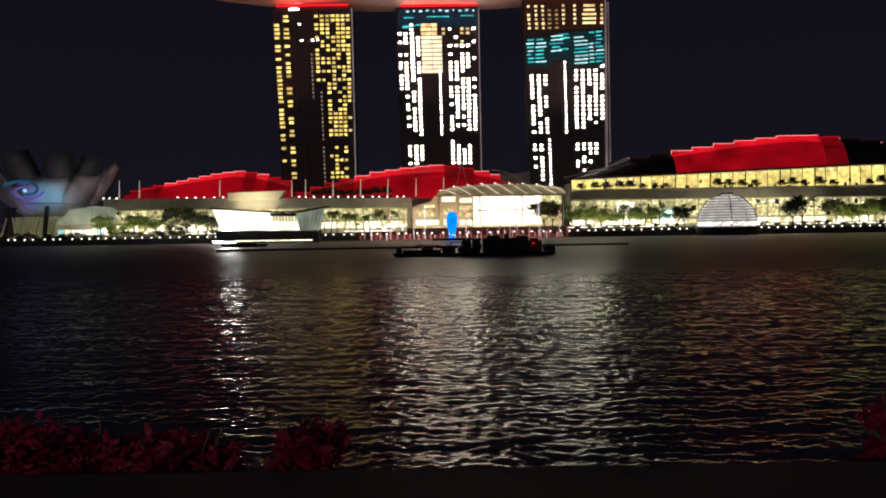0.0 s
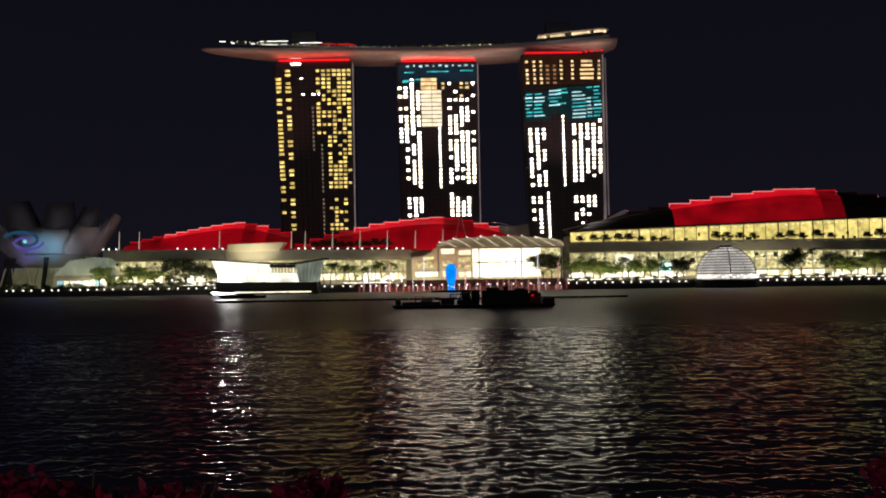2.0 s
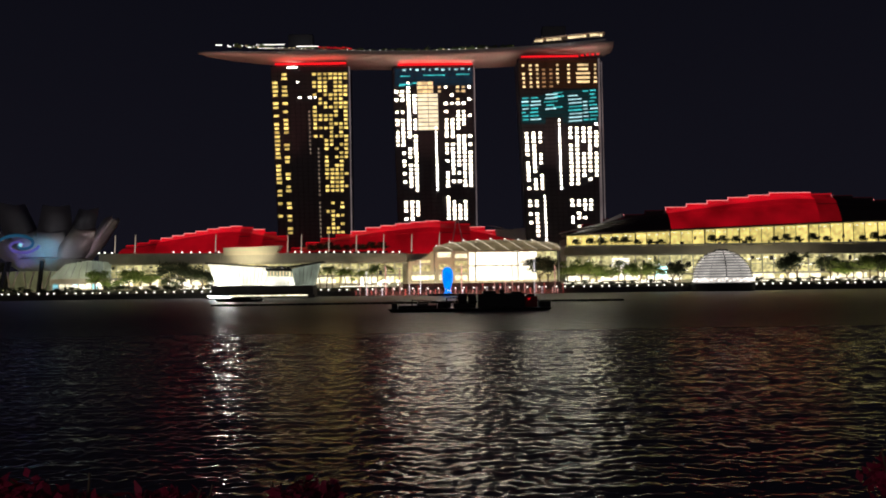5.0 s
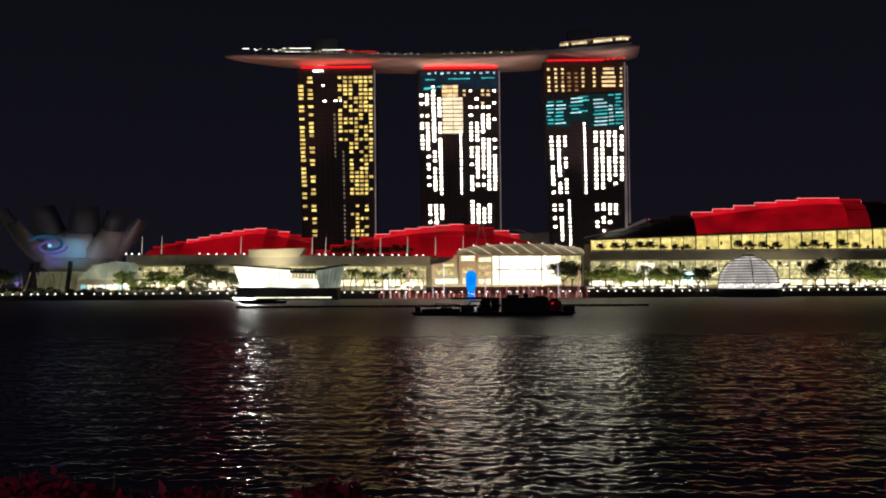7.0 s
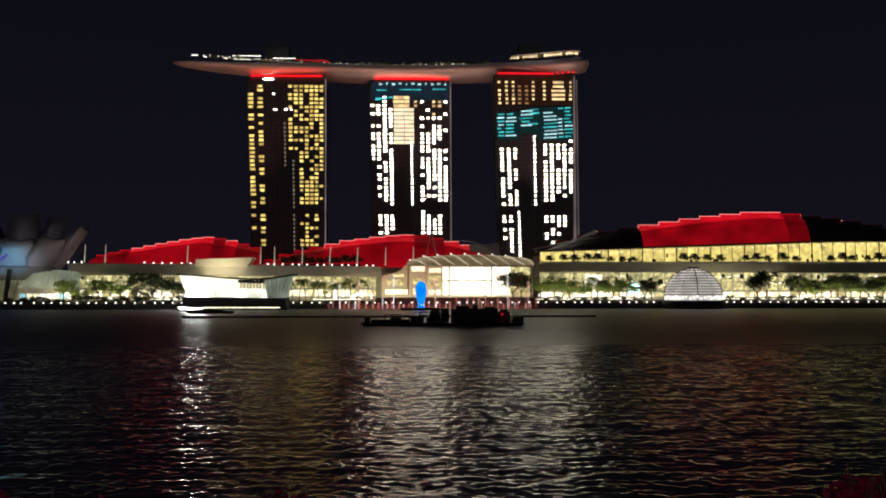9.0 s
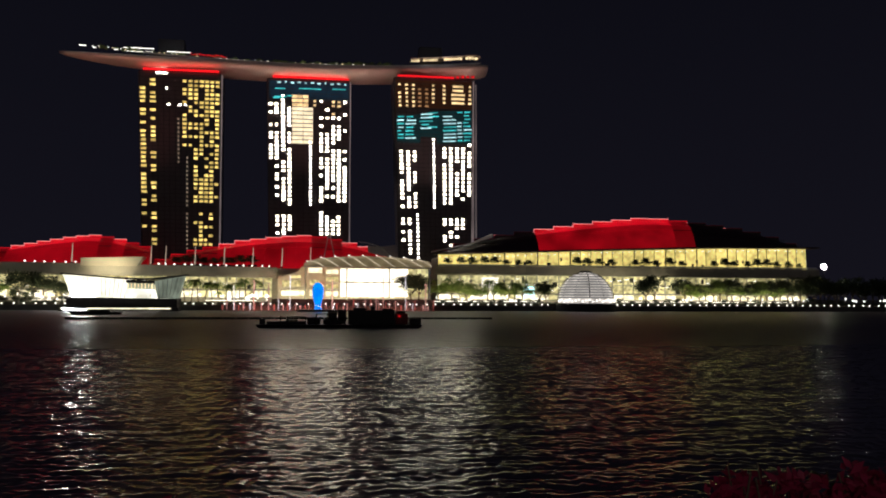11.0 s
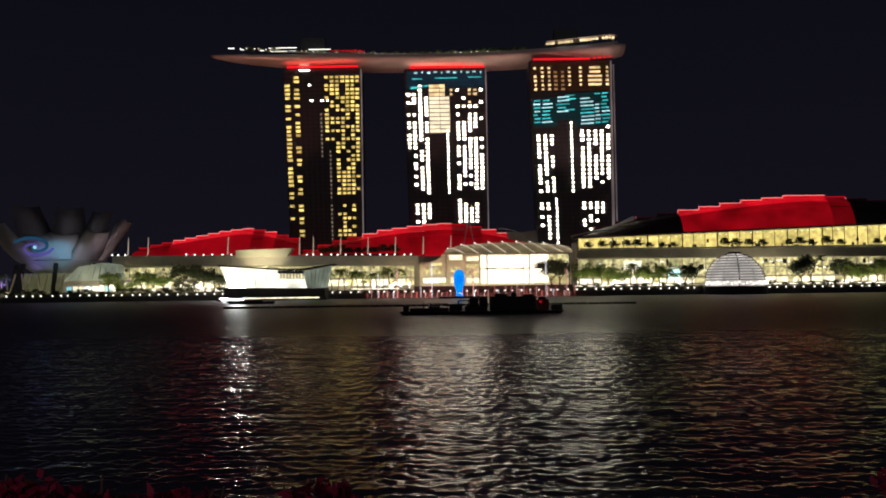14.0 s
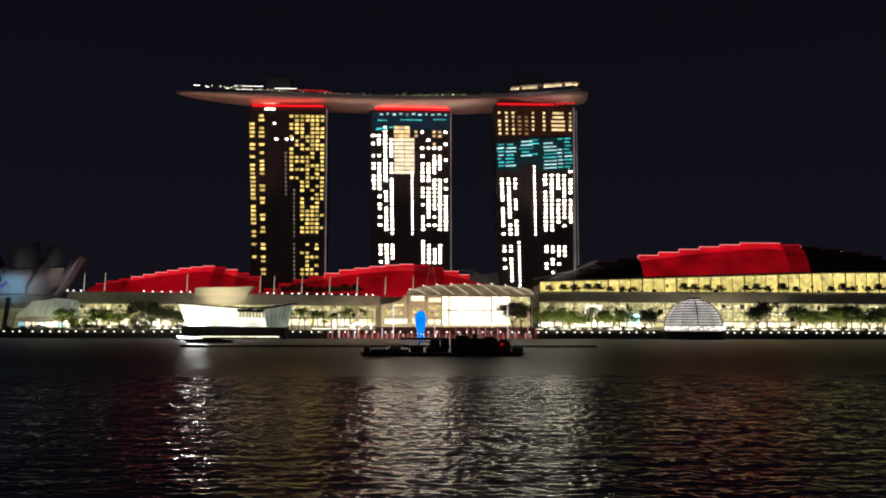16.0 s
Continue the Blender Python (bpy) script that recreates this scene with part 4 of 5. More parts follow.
for a, ln, tz, w in ((0.05, 47, 56, 10), (-0.55, 40, 47, 11), (-1.15, 34, 45, 11), (-1.75, 34, 44, 12), (-2.35, 47, 52, 13), (-3.0, 57, 65, 15),
                     (2.6, 50, 70, 13), (1.9, 38, 69, 11), (1.2, 38, 66, 11), (0.6, 40, 58, 10)):
    petal(a, ln, tz, w)
bm = bmesh.new()
loft(bm, [ring_at(18, 9, 20), ring_at(20, 20, 20), ring_at(26, 30, 20), ring_at(27, 28, 20)])
part("bowl", bm, PETAL, museum, "pale round bowl")
for k in range(8):
    a = 2 * math.pi * k / 8 + 0.2
    bm = bmesh.new()
    rod(bm, (37 * math.cos(a), 37 * math.sin(a), 0), (33 * math.cos(a + 0.05), 33 * math.sin(a + 0.05), 24), 1.6, sides=8)
    part("column", bm, BLACK_STEEL, museum, "dark slanted column")
bm = bmesh.new()
rod(bm, (0, 0, 0), (0, 0, 17), 29, sides=20)
part("lobby", bm, LOBBY_GLOW, museum, "lit glass lobby")
# the projected light is put into glowing tubes in front of the petal
for turn, reach, mat, lb in ((0.6, 10.0, VIOLET, "violet glowing tube swirl in place of projected light"), (3.4, 11.5, TEAL_GLOW, "teal glowing tube swirl in place of projected light")):
    bm = bmesh.new()
    prev = None
    for k in range(40):
        u = k / 39
        a, r = turn + u * 5.6, 1.2 + reach * u
        q = Vector((r * 1.2 * math.cos(a), -46.2 - 0.15 * r, 35.0 + r * 0.62 * math.sin(a)))
        if prev:
            rod(bm, prev, q, 0.5 + 1.3 * u * (1.4 - u), sides=6)
        prev = q
    part("projected_swirl", bm, mat, museum, lb)
bm = bmesh.new()
bmesh.ops.create_icosphere(bm, subdivisions=2, radius=1.3, matrix=Matrix.Translation((0, -47.0, 35.0)))
part("swirl_core", bm, CYAN_GLOW, museum, "bright cyan swirl core")
for k in range(5):
    for lean in (-1, 1):
        bm = bmesh.new()
        x = -24 + 11.6 * k
        rod(bm, (x, -36, 0), (x + 3.6 * lean, -33, 16.5), 0.6, sides=6)
        part("lobby_strut", bm, CREAM, museum, "pale slanted lobby strut")

# glass link hall beside the museum
link = thing("glass_hall", "low sloped glass hall lit pale green-white", "hall", at=(-236, 580, 3))
bm = bmesh.new()
slab(bm, [(-262, 14), (-226, 14)], [(-226, 25), (-236, 26), (-252, 23.5)], 576, 590)
at(link)("glass_roof", bm, LINK_GLASS, "softly lit sloped glass roof")
bm = bmesh.new()
box(bm, -262, -226, 576, 592, 3, 13.9)
at(link)("base", bm, CONCRETE)
for k in range(8):
    piece("window", bright if k % 3 else unit_box("aqua_pane", CYAN_GLOW), link, -260 + 4.4 * k + 238, -4.2, 8.5 - 3, 3.4, 0.4, 3.4)
for k in range(7):
    bm = bmesh.new()
    rod(bm, (-258 + 5 * k, 575.8, 14), (-251 + 3.6 * k, 576, 24.5), 0.18, sides=4)
    at(link)("glazing_bar", bm, STEEL)

# ---- masts on the mall parapet ----
pole = thing("parapet_mast", "slender pale glowing mast on the mall parapet", "mast", "masts along the mall", (-222.8, 588, 30.4))
bm = bmesh.new()
rod(bm, (0, 0, 0), (0.4, 0, 13.2), 0.42, 0.2)
# light on the shaft is put in as its own glow
part("shaft", bm, lamp_surface("glowing_mast_shaft", (1.0, 0.80, 0.62), 0.35), pole)
bm = bmesh.new()
rod(bm, (0, 0, -0.2), (0, 0, 0.9), 0.8)
part("foot", bm, BLACK_STEEL, pole)
for x, z in ((-209, 30.3), (-153.7, 30), (-104.2, 29.2), (-94.8, 29.1), (-75.9, 28.9), (-57, 28.7), (-38.2, 28.5), (-18.9, 28.3), (0.1, 29)):
    copy_thing(pole, pose(x, 588, z))
lamp1 = thing("parapet_lamp", "small round white lamp on the parapet", "lamp", "parapet lamps", (-182, 586.4, 30.5))
bm = bmesh.new()
bmesh.ops.create_icosphere(bm, subdivisions=2, radius=0.65)
bm.transform(Matrix.Translation((0, 0, 0.75)))
part("globe", bm, WHITE_LED, lamp1, smooth=True)
bm = bmesh.new()
rod(bm, (0, 0, -0.3), (0, 0, 0.2), 0.4)
part("base", bm, BLACK_STEEL, lamp1)
for x in (-176, -170, -164, -157, -151, -146, -233, -229, -224):
    copy_thing(lamp1, pose(x, 586.4, 30.6 - 0.008 * (x + 222)))
for k in range(22):
    x = -100 + 5.6 * k + (1.2 if k % 3 == 0 else 0)
    if x < -23:
        copy_thing(lamp1, pose(x, 586.4, 29.4 - 0.013 * (x + 100)))

# ---- promenade lamps along the far shore ----
plamp = thing("promenade_lamp", "short promenade lamp post with a white globe", "lamp post", "lamps along the far promenade", (-290, 555.5, 3.2))
bm = bmesh.new()
rod(bm, (0, 0, 0), (0, 0, 0.6), 0.16, 0.12)
part("post", bm, BLACK_STEEL, plamp)
bm = bmesh.new()
bmesh.ops.create_icosphere(bm, subdivisions=2, radius=0.55)
bm.transform(Matrix.Translation((0, 0, 1.0)))
part("globe", bm, WHITE_LED, plamp, smooth=True)
bm = bmesh.new()
rod(bm, (0, 0, 1.5), (0, 0, 1.72), 0.45, 0.1)
part("cap", bm, BLACK_STEEL, plamp)
rngp = random.Random(11)
for k in range(-8, 126):
    x = -290 + 5.9 * k + rngp.uniform(-1.2, 1.2)
    if -140 < x < -80 or 158 < x < 204 or k == 0:
        continue
    copy_thing(plamp, pose(x, 555.5, 3.2))
# low wall with a light line behind the lamps
wall = thing("terrace_wall", "low dark terrace wall with a light line", "wall", at=(0, 566, 3))
bm = bmesh.new()
box(bm, -345, -145, 566, 567.5, 3, 6.0)
box(bm, 80, 420, 566, 567.5, 3, 6.0)
box(bm, -24, 79.9, 560, 561.2, 3, 7.4)
at(wall)("wall", bm, DARK_STONE)
for x0, x1 in ((-172, -140), (-66, -34), (82, 155), (205, 262), (268, 300), (306, 345)):
    bm = bmesh.new()
    box(bm, x0, x1, 565.4, 565.9, 6.05, 6.35)
    at(wall)("light_line", bm, WHITE_LED, "white light line")
# small bright shop and stall lights under the trees
stall = thing("stall_light", "small bright market stall lamp", "lamp", "stall lamps under the trees", (-225, 569, 3))
bm = bmesh.new()
box(bm, -0.9, 0.9, -0.4, 0.4, 4.6, 6.2)
part("lamp_box", bm, WHITE_LED, stall)
bm = bmesh.new()
rod(bm, (0, 0, 0), (0, 0, 4.6), 0.12)
part("post", bm, BLACK_STEEL, stall)
for k in range(110):
    x = rngp.choice((rngp.uniform(-250, -150), rngp.uniform(-250, -150), rngp.uniform(-72, -24), rngp.uniform(205, 440), rngp.uniform(84, 160), rngp.uniform(84, 160), rngp.uniform(205, 440)))
    s = stall if k == 0 else copy_thing(stall, pose(x, rngp.uniform(568, 574), 3))
    if k:
        s.scale = (rngp.uniform(0.3, 1.1), 1, rngp.uniform(0.7, 1.3))

# ---- glowing egg-shaped sculpture on a float, fountain jets ----
egg = thing("light_sculpture", "tall egg-shaped sculpture glowing blue on a dark float", "sculpture", at=(5.0, 520, 0))
prof = [(0.2, 17.4), (1.3, 17.0), (2.2, 15.8), (2.7, 13.6), (2.75, 11.2), (2.45, 8.6), (1.9, 6.0), (1.5, 3.6), (1.6, 2.2), (2.2, 1.4)]
bm = bmesh.new()
loft(bm, [ring_at(z, r, 20) for r, z in prof])
bm.transform(Matrix.Diagonal((1.22, 1.22, 1, 1)))
for a in (-2.3, -1.5, -0.9):
    piece("base_light", led, egg, 2.6 * math.cos(a), 2.6 * math.sin(a), 3.4 + 0.6 * math.cos(3 * a), 0.5, 0.4, 0.5)
part("skin", bm, BLUE_LED, egg, "glowing blue skin", True)
bm = bmesh.new()
loft(bm, [[(-12, -5, -0.5), (16, -5, -0.5), (16, 5, -0.5), (-12, 5, -0.5)], [(-12.5, -5.5, 1.2), (16.5, -5.5, 1.2), (16.5, 5.5, 1.2), (-12.5, 5.5, 1.2)]])
part("float", bm, BLACK_STEEL, egg, "dark flat float")
for k in range(5):
    bm = bmesh.new()
    rod(bm, (-10 + 5.5 * k, -4.6, 1.2), (-10 + 5.5 * k, -4.6, 2.3), 0.1)
    part("rail_post", bm, BLACK_STEEL, egg)


def fountain_jet(seed, x, y, tall, wide, mat, label):
    """A thin water column with a cloud of loose drops round it, above a dark nozzle."""
    t = thing("fountain_jet", label, "fountain", "fountain jets before the plaza", (x, y, 0))
    rng = random.Random(seed)
    bm = bmesh.new()
    loft(bm, [ring_at(z * tall, r * wide, 7) for r, z in ((0.16, 0.02), (0.2, 0.3), (0.26, 0.6), (0.3, 0.85), (0.08, 1.0))])
    part("water_column", bm, mat, t)
    bm = bmesh.new()
    for _ in range(int(26 + 14 * tall * wide)):
        u = rng.random()
        p = Vector((rng.gauss(0, 0.25 + 1.1 * wide * u * (1.2 - u)), rng.gauss(0, 0.4), tall * (1.02 - 0.95 * u * u)))
        d = Vector((rng.gauss(0, 1), rng.gauss(0, 1), rng.gauss(0, 1.6))).normalized() * rng.uniform(0.08, 0.2)
        e = d.cross(Vector((rng.gauss(0, 1), rng.gauss(0, 1), rng.gauss(0, 1)))).normalized() * 0.09
        vs = [bm.verts.new(q) for q in (p - d, p + e, p + d, p - e)]
        bm.faces.new(vs)
    tagged(part("spray", bm, mat, t, "loose glowing water drops"), kind="stuff")
    bm = bmesh.new()
    rod(bm, (0, 0, -0.4), (0, 0, 0.3), 0.4)
    part("nozzle", bm, BLACK_STEEL, t)
    return t


rngj = random.Random(8)
jet_looks = [(JET, "fountain jet glowing red"), (JET_PINK, "fountain jet glowing pale pink"), (JET_WHITE, "fountain jet glowing white")]
for k in range(40):
    mat, lb = jet_looks[0 if k % 3 == 0 else 1 if k % 5 else 2]
    fountain_jet(200 + k, -52 + 3.3 * k + rngj.uniform(-1, 1), 535 + rngj.uniform(-3, 3), rngj.uniform(3.0, 7.5), rngj.uniform(0.7, 1.2), mat, lb)
for k, x in enumerate((-46, -34, -25, -12, 14, 46, 60, 73)):
    fountain_jet(300 + k, x, 540, rngj.uniform(13, 23), rngj.uniform(0.8, 1.3), *jet_looks[1 if k % 3 else 2])

# ---- work barge, boat and floating line on the bay ----
barge = thing("work_barge", "dark unlit work barge with a boxy deckhouse", "barge", at=(9, 250, 0))
b_add = at(barge)
bm = bmesh.new()
loft(bm, [[(-13.5, 247, -0.6), (30.5, 247, -0.6), (30.5, 255, -0.6), (-13.5, 255, -0.6)], [(-15, 246.5, 1.0), (32.5, 246.5, 0.9), (32.5, 255.5, 0.9), (-15, 255.5, 1.0)]])
b_add("hull", bm, BLACK_STEEL, "black flat hull")
for name, x0, x1, y0, y1, z1, mat in (("deckhouse", 11.2, 24.6, 248, 254, 5.1, BLACK_STEEL), ("cabin", 24.8, 28.4, 248.5, 253, 4.2, RED_STEEL), ("winch_box", 29.0, 32.2, 248, 253, 2.6, BLACK_STEEL),
                                      ("pump_box", 4.0, 8.4, 248, 253, 2.4, BLACK_STEEL), ("cargo", -12.0, -1.0, 248, 253, 1.9, BLACK_STEEL)):
    bm = bmesh.new()
    box(bm, x0, x1, y0, y1, 1.02, z1)
    bmesh.ops.bevel(bm, geom=bm.edges[:], offset=0.15, segments=1, affect="EDGES")
    b_add(name, bm, mat)
for x, y, z, r, w in ((6.6, 250, 3.2, 1.5, 2.2), (9.4, 250.5, 3.5, 1.7, 2.0), (2.2, 250, 2.2, 0.9, 1.6), (-5, 250, 1.7, 0.7, 3.0)):
    bm = bmesh.new()
    rod(bm, (x - w / 2, y, z), (x + w / 2, y, z), r, sides=14)
    for e in (-1, 1):
        rod(bm, (x + e * w / 2, y, z), (x + e * (w / 2 + 0.2), y, z), r * 1.2, sides=14)
    box(bm, x - w / 2, x + w / 2, y - 0.5, y + 0.5, 1.0, z)
    b_add("winch_drum", bm, BLACK_STEEL, "dark winch drum")
for x0, x1, z0, z1 in ((12.6, 16.4, 5.1, 5.9), (17.5, 19.0, 5.1, 6.2), (21.0, 24.0, 5.1, 5.6), (25.4, 27.6, 4.2, 4.8), (-14, -12.4, 1.0, 2.6), (-0.6, 1.2, 1.0, 3.0)):
    bm = bmesh.new()
    box(bm, x0, x1, 249, 252.5, z0 - 0.02, z1)
    bmesh.ops.bevel(bm, geom=bm.edges[:], offset=0.12, segments=1, affect="EDGES")
    b_add("deck_gear", bm, BLACK_STEEL)
bm = bmesh.new()
box(bm, 25.6, 26.2, 248.2, 248.4, 3.2, 3.6)
b_add("marker_lamp", bm, RED_LED, "small red marker lamp")
for x, z in ((-8, 3.6), (-6, 3.4), (-1, 3.2), (2.0, 4.0), (5.0, 4.3), (8.6, 4.4), (10.2, 4.2)):
    bm = bmesh.new()
    rod(bm, (x, 247.2, 0.9), (x, 247.2, z), 0.16)
    b_add("post", bm, BLACK_STEEL)
bm = bmesh.new()
rod(bm, (2, 247.2, 4.0), (10.2, 247.2, 4.2), 0.1)
rod(bm, (-8, 247.2, 3.5), (-1, 247.2, 3.2), 0.08)
b_add("rail", bm, BLACK_STEEL)
for k in range(4):
    bm = bmesh.new()
    bmesh.ops.create_cone(bm, segments=12, radius1=0.6, radius2=0.6, depth=0.4, cap_ends=True, matrix=pose(12.5 + 4 * k, 246.4, 0.6, 90))
    b_add("tyre_fender", bm, BLACK_STEEL)

boom = thing("floating_boom", "thin dark floating barrier line on the water", "barrier", at=(0, 345, 0))
for k in range(34):
    bm = bmesh.new()
    rod(bm, (-92 + 4.9 * k, 0, 0.35), (-87.4 + 4.9 * k, 0, 0.35), 0.42, sides=8)
    part("float_segment", bm, BLACK_STEEL, boom)

boat = thing("moored_boat", "low dark moored boat near the pavilion", "boat", at=(-101, 432, 0))
bm = bmesh.new()
loft(bm, [[(-11 + 0.8, -1.6, -0.4), (11, -1.6, -0.4), (11, 1.6, -0.4), (-10.2, 1.6, -0.4)], [(-12, -2.2, 1.4), (11.6, -2.2, 1.2), (11.6, 2.2, 1.2), (-12, 2.2, 1.4)]])
part("hull", bm, BLACK_STEEL, boat)
bm = bmesh.new()
box(bm, -3, 6, -1.5, 1.5, 1.3, 2.2)
part("cabin", bm, BLACK_STEEL, boat)
bm = bmesh.new()
rod(bm, (7, 0, 1.2), (7, 0, 3.6), 0.07)
part("mast", bm, STEEL, boat)


# ---- trees of the promenade ----
def leaf_crown(seed, centre, size, count, leaf):
    """Many small crossed leaf cards, clustered in uneven clumps."""
    rng = random.Random(seed)
    bm = bmesh.new()
    clumps = [Vector((rng.uniform(-1, 1) * size[0], rng.uniform(-1, 1) * size[1], rng.uniform(-0.8, 1) * size[2])) for _ in range(11)]
    clumps = [c for c in clumps if (c.x / size[0]) ** 2 + (c.z / size[2]) ** 2 < 1.3]
    for _ in range(count):
        c = rng.choice(clumps)
        p = Vector(centre) + c + Vector((rng.gauss(0, 0.30) * size[0], rng.gauss(0, 0.30) * size[1], rng.gauss(0, 0.24) * size[2]))
        d = Vector((rng.gauss(0, 1), rng.gauss(0, 1), rng.gauss(0, 0.6))).normalized() * leaf * rng.uniform(0.6, 1.3)
        e = d.cross(Vector((rng.gauss(0, 1), rng.gauss(0, 1), rng.gauss(0, 1)))).normalized() * leaf * 0.45
        vs = [bm.verts.new(q) for q in (p - d, p + e, p + d, p - e)]
        bm.faces.new(vs)
    return bm


def broad_tree(seed, leaf_mat, at_pose, label):
    t = thing("tree", label, "tree", "promenade trees")
    t.matrix_basis = at_pose
    rng = random.Random(seed + 90)
    bm = bmesh.new()
    rod(bm, (0, 0, 0), (0.2, 0, 4.2), 0.34, 0.24, 8)
    for _ in range(6):
        a = rng.uniform(0, 6.28)
        rod(bm, (0.2, 0, rng.uniform(3.2, 4.2)), (2.2 * math.cos(a), 2.2 * math.sin(a), rng.uniform(5.5, 7.4)), 0.16, 0.05, 5)
    part("trunk", bm, BARK, t)
    part("crown", leaf_crown(seed, (0, 0, 7.2), (3.4, 3.0, 2.2), 1300, 0.40), leaf_mat, t)
    return t


def palm_tree(seed, at_pose):
    t = thing("palm_tree", "slender palm with drooping green fronds", "palm tree", "promenade palms")
    t.matrix_basis = at_pose
    rng = random.Random(seed)
    bm = bmesh.new()
    for k in range(5):
        rod(bm, (0.06 * k * k, 0, 1.7 * k), (0.06 * (k + 1) ** 2, 0, 1.7 * (k + 1)), 0.26 - 0.02 * k, 0.24 - 0.02 * k, 7)
    part("trunk", bm, BARK, t)
    bm = bmesh.new()
    for k in range(18):
        a, up = 2 * math.pi * k / 18 + rng.uniform(-0.2, 0.2), rng.uniform(0.1, 1.3)
        d, s = Vector((math.cos(a), math.sin(a), 0)), Vector((-math.sin(a), math.cos(a), 0))
        pts = [Vector((1.5, 0, 8.5)) + d * (3.0 * u) + Vector((0, 0, up * 2.2 * u - 2.6 * u * u)) for u in (0, 0.33, 0.66, 1)]
        for p, q in zip(pts, pts[1:]):
            for side in (-1, 1):
                for j in range(3):
                    r0 = p.lerp(q, j / 3)
                    r1 = p.lerp(q, (j + 0.7) / 3)
                    o = s * side * 0.8 - Vector((0, 0, 0.5))
                    bm.faces.new([bm.verts.new(v) for v in (r0, r1, r1 + o + d * 0.3)])
    part("fronds", bm, LEAF, t)
    return t


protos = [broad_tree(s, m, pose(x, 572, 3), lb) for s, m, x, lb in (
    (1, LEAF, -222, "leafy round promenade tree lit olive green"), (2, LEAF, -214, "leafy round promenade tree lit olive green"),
    (3, SILHOUETTE_LEAF, -182, "leafy promenade tree darkened to a silhouette"), (4, SILHOUETTE_LEAF, -174, "leafy promenade tree darkened to a silhouette"))]
palm = palm_tree(7, pose(-60, 572, 3))
rngt = random.Random(21)


def plant(proto, x, y, s):
    t = copy_thing(proto, pose(x, y, 3, 0, 0, rngt.uniform(0, 360)))
    t.scale = (s, s, s * rngt.uniform(0.9, 1.15))


for x in (-229, -207, -200, -193):
    plant(protos[int(-x) % 2], x, 572 + rngt.uniform(-2, 2), rngt.uniform(1.5, 1.8))
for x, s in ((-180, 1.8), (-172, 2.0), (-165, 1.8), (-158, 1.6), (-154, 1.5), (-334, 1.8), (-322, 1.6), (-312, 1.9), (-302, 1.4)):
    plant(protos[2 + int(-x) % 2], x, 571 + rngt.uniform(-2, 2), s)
for k in range(12):
    plant(palm, -84 + 4.3 * k, 572 + rngt.uniform(-2, 2), rngt.uniform(1.5, 1.85))
for k in range(14):
    plant(palm if k % 2 else protos[0], 86 + 4.8 * k, 572 + rngt.uniform(-2, 2), rngt.uniform(1.4, 1.85))
for x, s in ((67, 2.2), (72, 2.0), (155, 1.6), (160, 1.5), (232, 2.0), (238, 2.2)):
    plant(protos[2 + int(x) % 2], x, 568, s)
for k in range(34):
    x = 262 + 5.2 * k
    plant(protos[(k % 2) + (2 if k % 3 == 0 or x > 330 else 0)], x, 571 + rngt.uniform(-2, 2), rngt.uniform(1.5, 2.1))

# low bushes behind the promenade lamps, leaf colour darkened to silhouettes
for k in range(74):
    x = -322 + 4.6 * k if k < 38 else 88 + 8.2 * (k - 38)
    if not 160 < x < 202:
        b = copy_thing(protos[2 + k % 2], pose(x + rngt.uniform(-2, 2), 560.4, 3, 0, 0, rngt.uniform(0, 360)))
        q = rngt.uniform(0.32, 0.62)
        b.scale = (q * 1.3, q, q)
        tagged(b, "low bush darkened to a silhouette behind the lamps", "bush", "promenade bushes")

# palms and shrubs of the roof garden
deck_bush = thing("roof_shrub", "dark green shrub of the roof garden", "shrub", "roof garden shrubs", (-160, deck_axis(-160) - 12, 197.8))
part("foliage", leaf_crown(61, (0, 0, 2.4), (2.6, 1.6, 1.4), 420, 0.5), LEAF, deck_bush)
bm = bmesh.new()
rod(bm, (0, 0, -0.2), (0, 0, 2.2), 0.14, 0.08)
part("stem", bm, BARK, deck_bush)
for k in range(44):
    x = -156 + 5.0 * k + rngt.uniform(-2, 2)
    b = copy_thing(deck_bush, pose(x, deck_axis(x) - 12, 197.7, 0, 0, rngt.uniform(0, 360)))
    b.scale = [rngt.uniform(0.7, 1.3)] * 3

# clipped hedges along the far quay
hedge = thing("hedge", "dark clipped hedge along the far promenade", "hedge", "promenade hedges", (-282, 559, 3))
rnge = random.Random(77)
bm = bmesh.new()
for _ in range(1500):
    p = Vector((rnge.uniform(-11, 11), rnge.uniform(-0.9, 0.9), 0.1 + 2.1 * rnge.random() ** 0.7))
    d = Vector((rnge.gauss(0, 1), rnge.gauss(0, 1), rnge.gauss(0, 1))).normalized() * 0.42
    e = d.cross(Vector((rnge.gauss(0, 1), rnge.gauss(0, 1), rnge.gauss(0, 1)))).normalized() * 0.22
    bm.faces.new([bm.verts.new(q) for q in (p - d, p + e, p + d, p - e)])
part("foliage", bm, SILHOUETTE_LEAF, hedge)
bm = bmesh.new()
box(bm, -11, 11, -0.6, 0.6, 0, 1.5)
part("hedge_body", bm, BARK, hedge)
for k in range(1, 31):
    x = -282 + 23.5 * k
    if -140 < x < -85 or -22 < x < 78:
        continue
    copy_thing(hedge, pose(x, 559, 3))

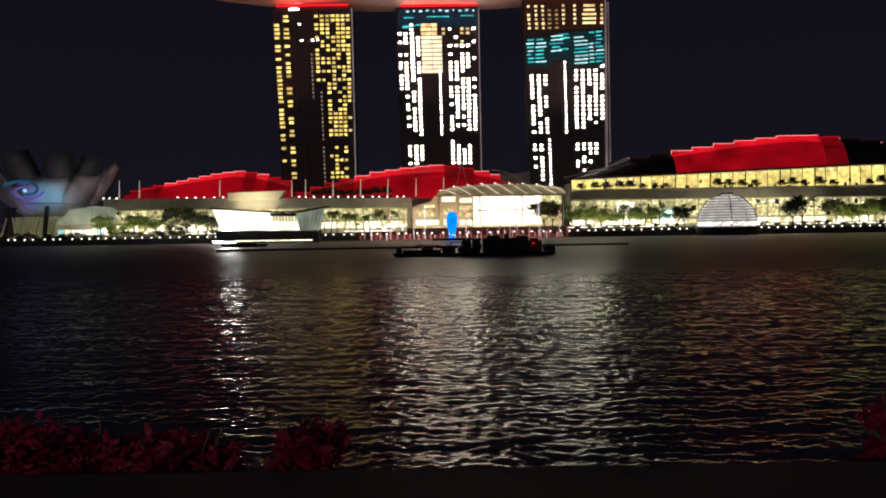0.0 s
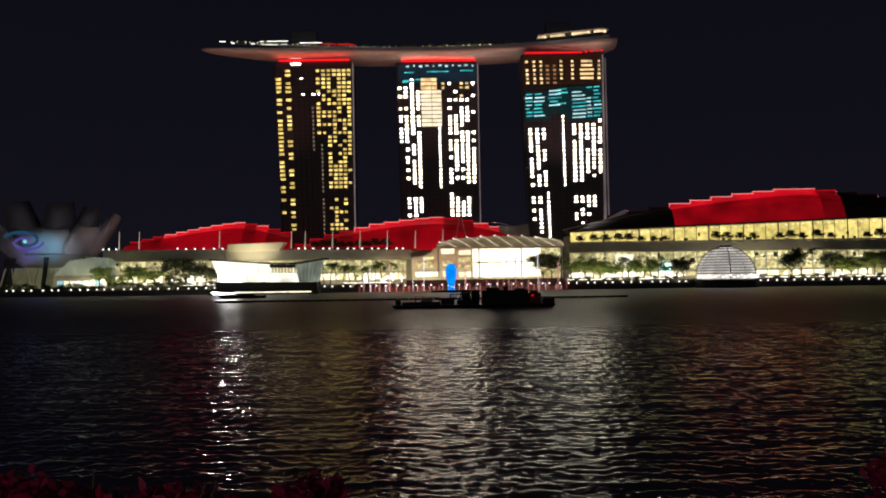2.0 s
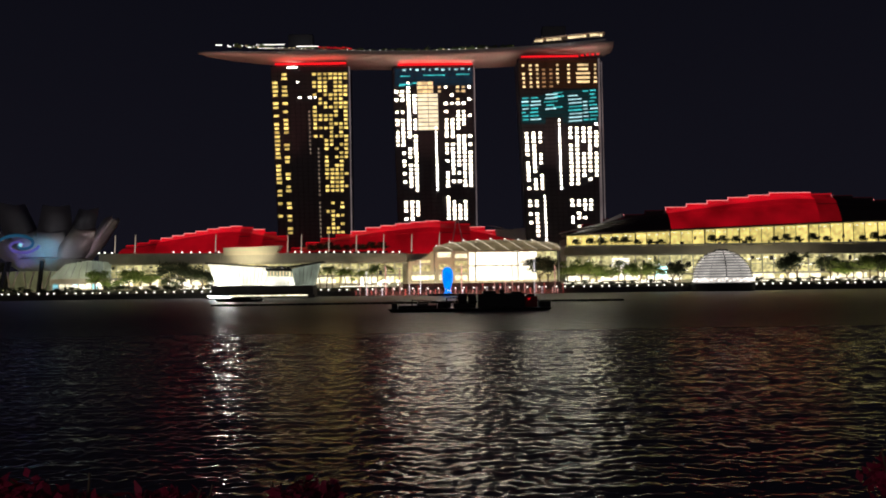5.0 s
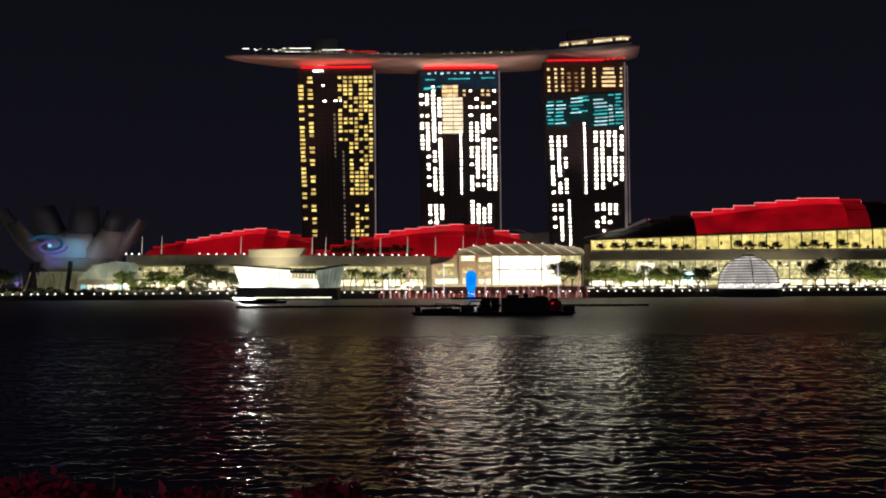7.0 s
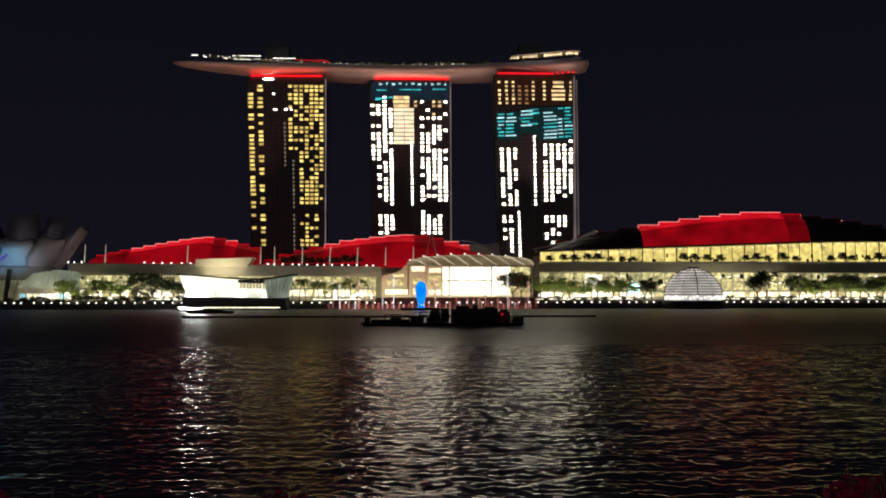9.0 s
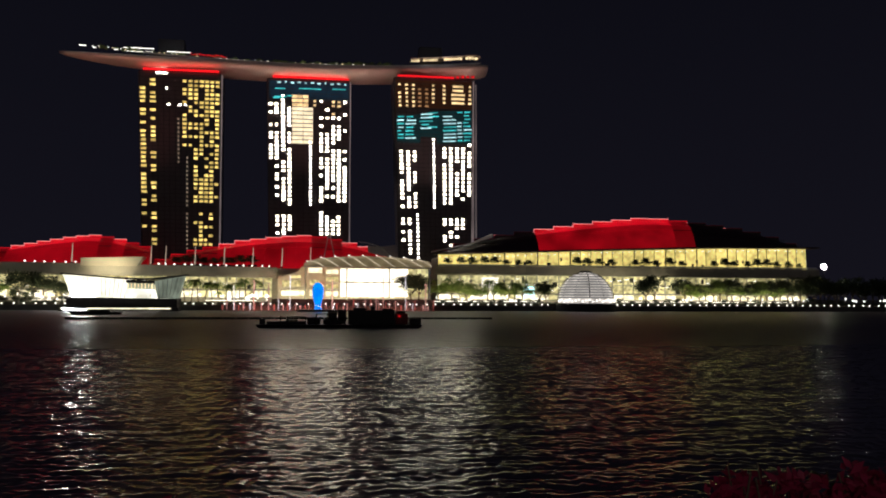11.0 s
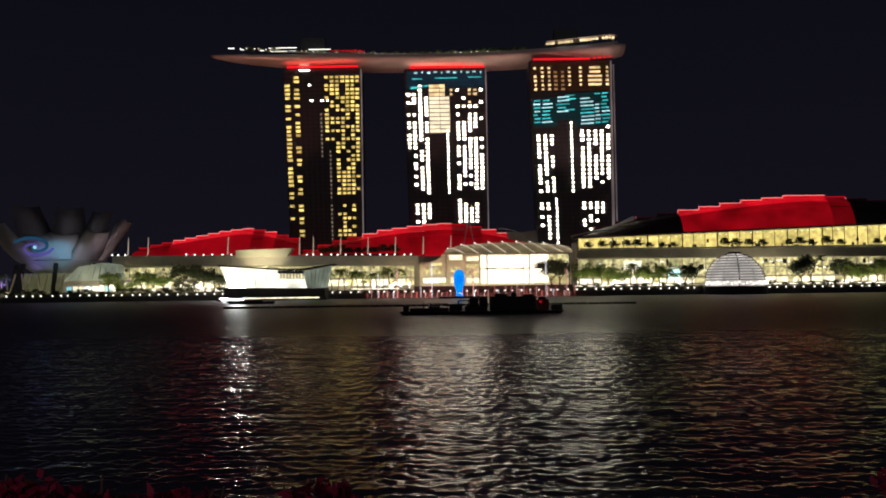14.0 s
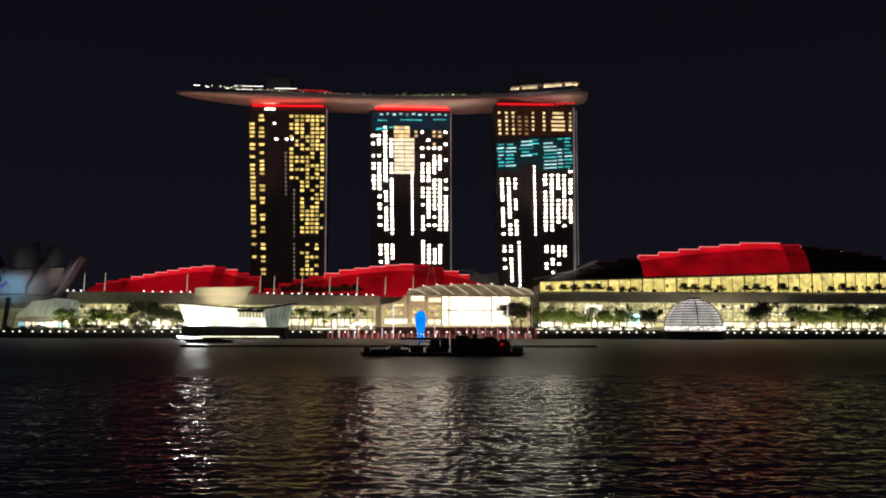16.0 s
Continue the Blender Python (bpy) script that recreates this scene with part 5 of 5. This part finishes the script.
# gallery terrace planting
shrub = thing("terrace_shrub", "small dark shrub in a terrace planter", "shrub", "shrubs on the gallery terrace", (95, 588.5, 30.7))
part("foliage", leaf_crown(31, (0, 0, 3.6), (2.4, 1.0, 1.5), 420, 0.5), SILHOUETTE_LEAF, shrub)
bm = bmesh.new()
box(bm, -2.2, 2.2, -0.5, 0.5, 0, 0.9)
part("planter", bm, BLACK_STEEL, shrub)
bm = bmesh.new()
rod(bm, (0, 0, 0.8), (0, 0, 3.4), 0.12)
part("stem", bm, BARK, shrub)
for k in range(1, 32):
    if k not in (8, 9, 10, 15, 21, 22):
        s = copy_thing(shrub, pose(95 + 8.6 * k + rngt.uniform(-1.5, 1.5), 588.5, 30.7))
        s.scale = [rngt.uniform(0.8, 1.5)] * 3

for k in range(9):
    s = copy_thing(shrub, pose(-88 + 6.1 * k + rngt.uniform(-1, 1), 590.6, 29.0))
    s.scale = [rngt.uniform(1.0, 1.5)] * 3

# ---- end of the tall mall: floodlight and the lit pier beyond ----
floodlight = thing("floodlight", "bright white floodlight on the mall corner", "floodlight", at=(380, 588, 3))
bm = bmesh.new()
rod(bm, (0, 0, 0), (0, 0, 28.5), 0.4, 0.25)
part("pole", bm, BLACK_STEEL, floodlight)
bm = bmesh.new()
bmesh.ops.create_icosphere(bm, subdivisions=2, radius=1.9)
bm.transform(Matrix.Translation((0, 0, 30)))
part("lamp_head", bm, FLOOD_LED, floodlight)

# ---- near side: terrace parapet, planter and bougainvillea ----
bm = bmesh.new()
box(bm, -40, 40, -14, 2.62, -3, 7.4)
tagged(part("terrace_floor", bm, PAVING), "dark paved viewing terrace by the water", "floor", kind="structure")
bm = bmesh.new()
box(bm, -40, 40, 2.0, 2.25, 7.4, 8.298)
box(bm, -40, 40, 1.95, 2.30, 8.301, 8.342)
tagged(part("parapet_wall", bm, DARK_STONE), "low dark stone parapet with a flat coping", "wall", kind="structure")
planter = tagged(part("planter_box", (lambda b: (box(b, -39, 39, 2.31, 2.6, 7.404, 8.15), b)[1])(bmesh.new()), DARK_STONE), "long dark planter box outside the parapet", "planter")


def bougainvillea(seed, x, wide, tall):
    t = thing("bougainvillea", "low bougainvillea shrub with crimson bracts", "shrub", "bougainvillea along the parapet", (x, 2.5, 8.14))
    rng = random.Random(seed)
    for _ in range(9):
        bm = bmesh.new()
        rod(bm, (rng.uniform(-0.1, 0.1), 0, 0), (rng.uniform(-wide, wide), rng.uniform(-0.06, 0.15), rng.uniform(0.5, 1) * tall), 0.006, 0.003, 5)
        part("stem", bm, BARK, t)
    part("bloom", leaf_crown(seed, (0, 0.04, tall * 0.5), (wide, 0.12, tall * 0.3), 1300, 0.028), BRACT, t)
    part("foliage", leaf_crown(seed + 50, (0, 0.06, tall * 0.4), (wide, 0.12, tall * 0.28), 300, 0.022), HEDGE_LEAF, t)


for sd, x, w, h in ((1, -1.32, 0.20, 0.34), (2, -1.02, 0.18, 0.30), (3, -0.78, 0.12, 0.27), (4, -0.43, 0.075, 0.30), (5, 1.40, 0.08, 0.34), (6, 1.72, 0.2, 0.36), (7, -1.65, 0.2, 0.38), (8, 2.02, 0.2, 0.36)):
    bougainvillea(sd, x, w, h)
# unseen lamp behind the viewer, added to light the bougainvillea
tl = thing("terrace_lamp", "unseen black lamp post with a warm globe, added to light the shrubs", "lamp post", at=(-3.0, -6.0, 7.4))
bm = bmesh.new()
rod(bm, (0, 0, 0), (0, 0, 3.2), 0.06, 0.04, 8)
part("post", bm, BLACK_STEEL, tl)
bm = bmesh.new()
bmesh.ops.create_icosphere(bm, subdivisions=2, radius=0.16)
bm.transform(Matrix.Translation((0, 0, 3.32)))
part("globe", bm, lamp_surface("warm_globe", (1.0, 0.75, 0.5), 8.0, 0.0, 0.2, True), tl)
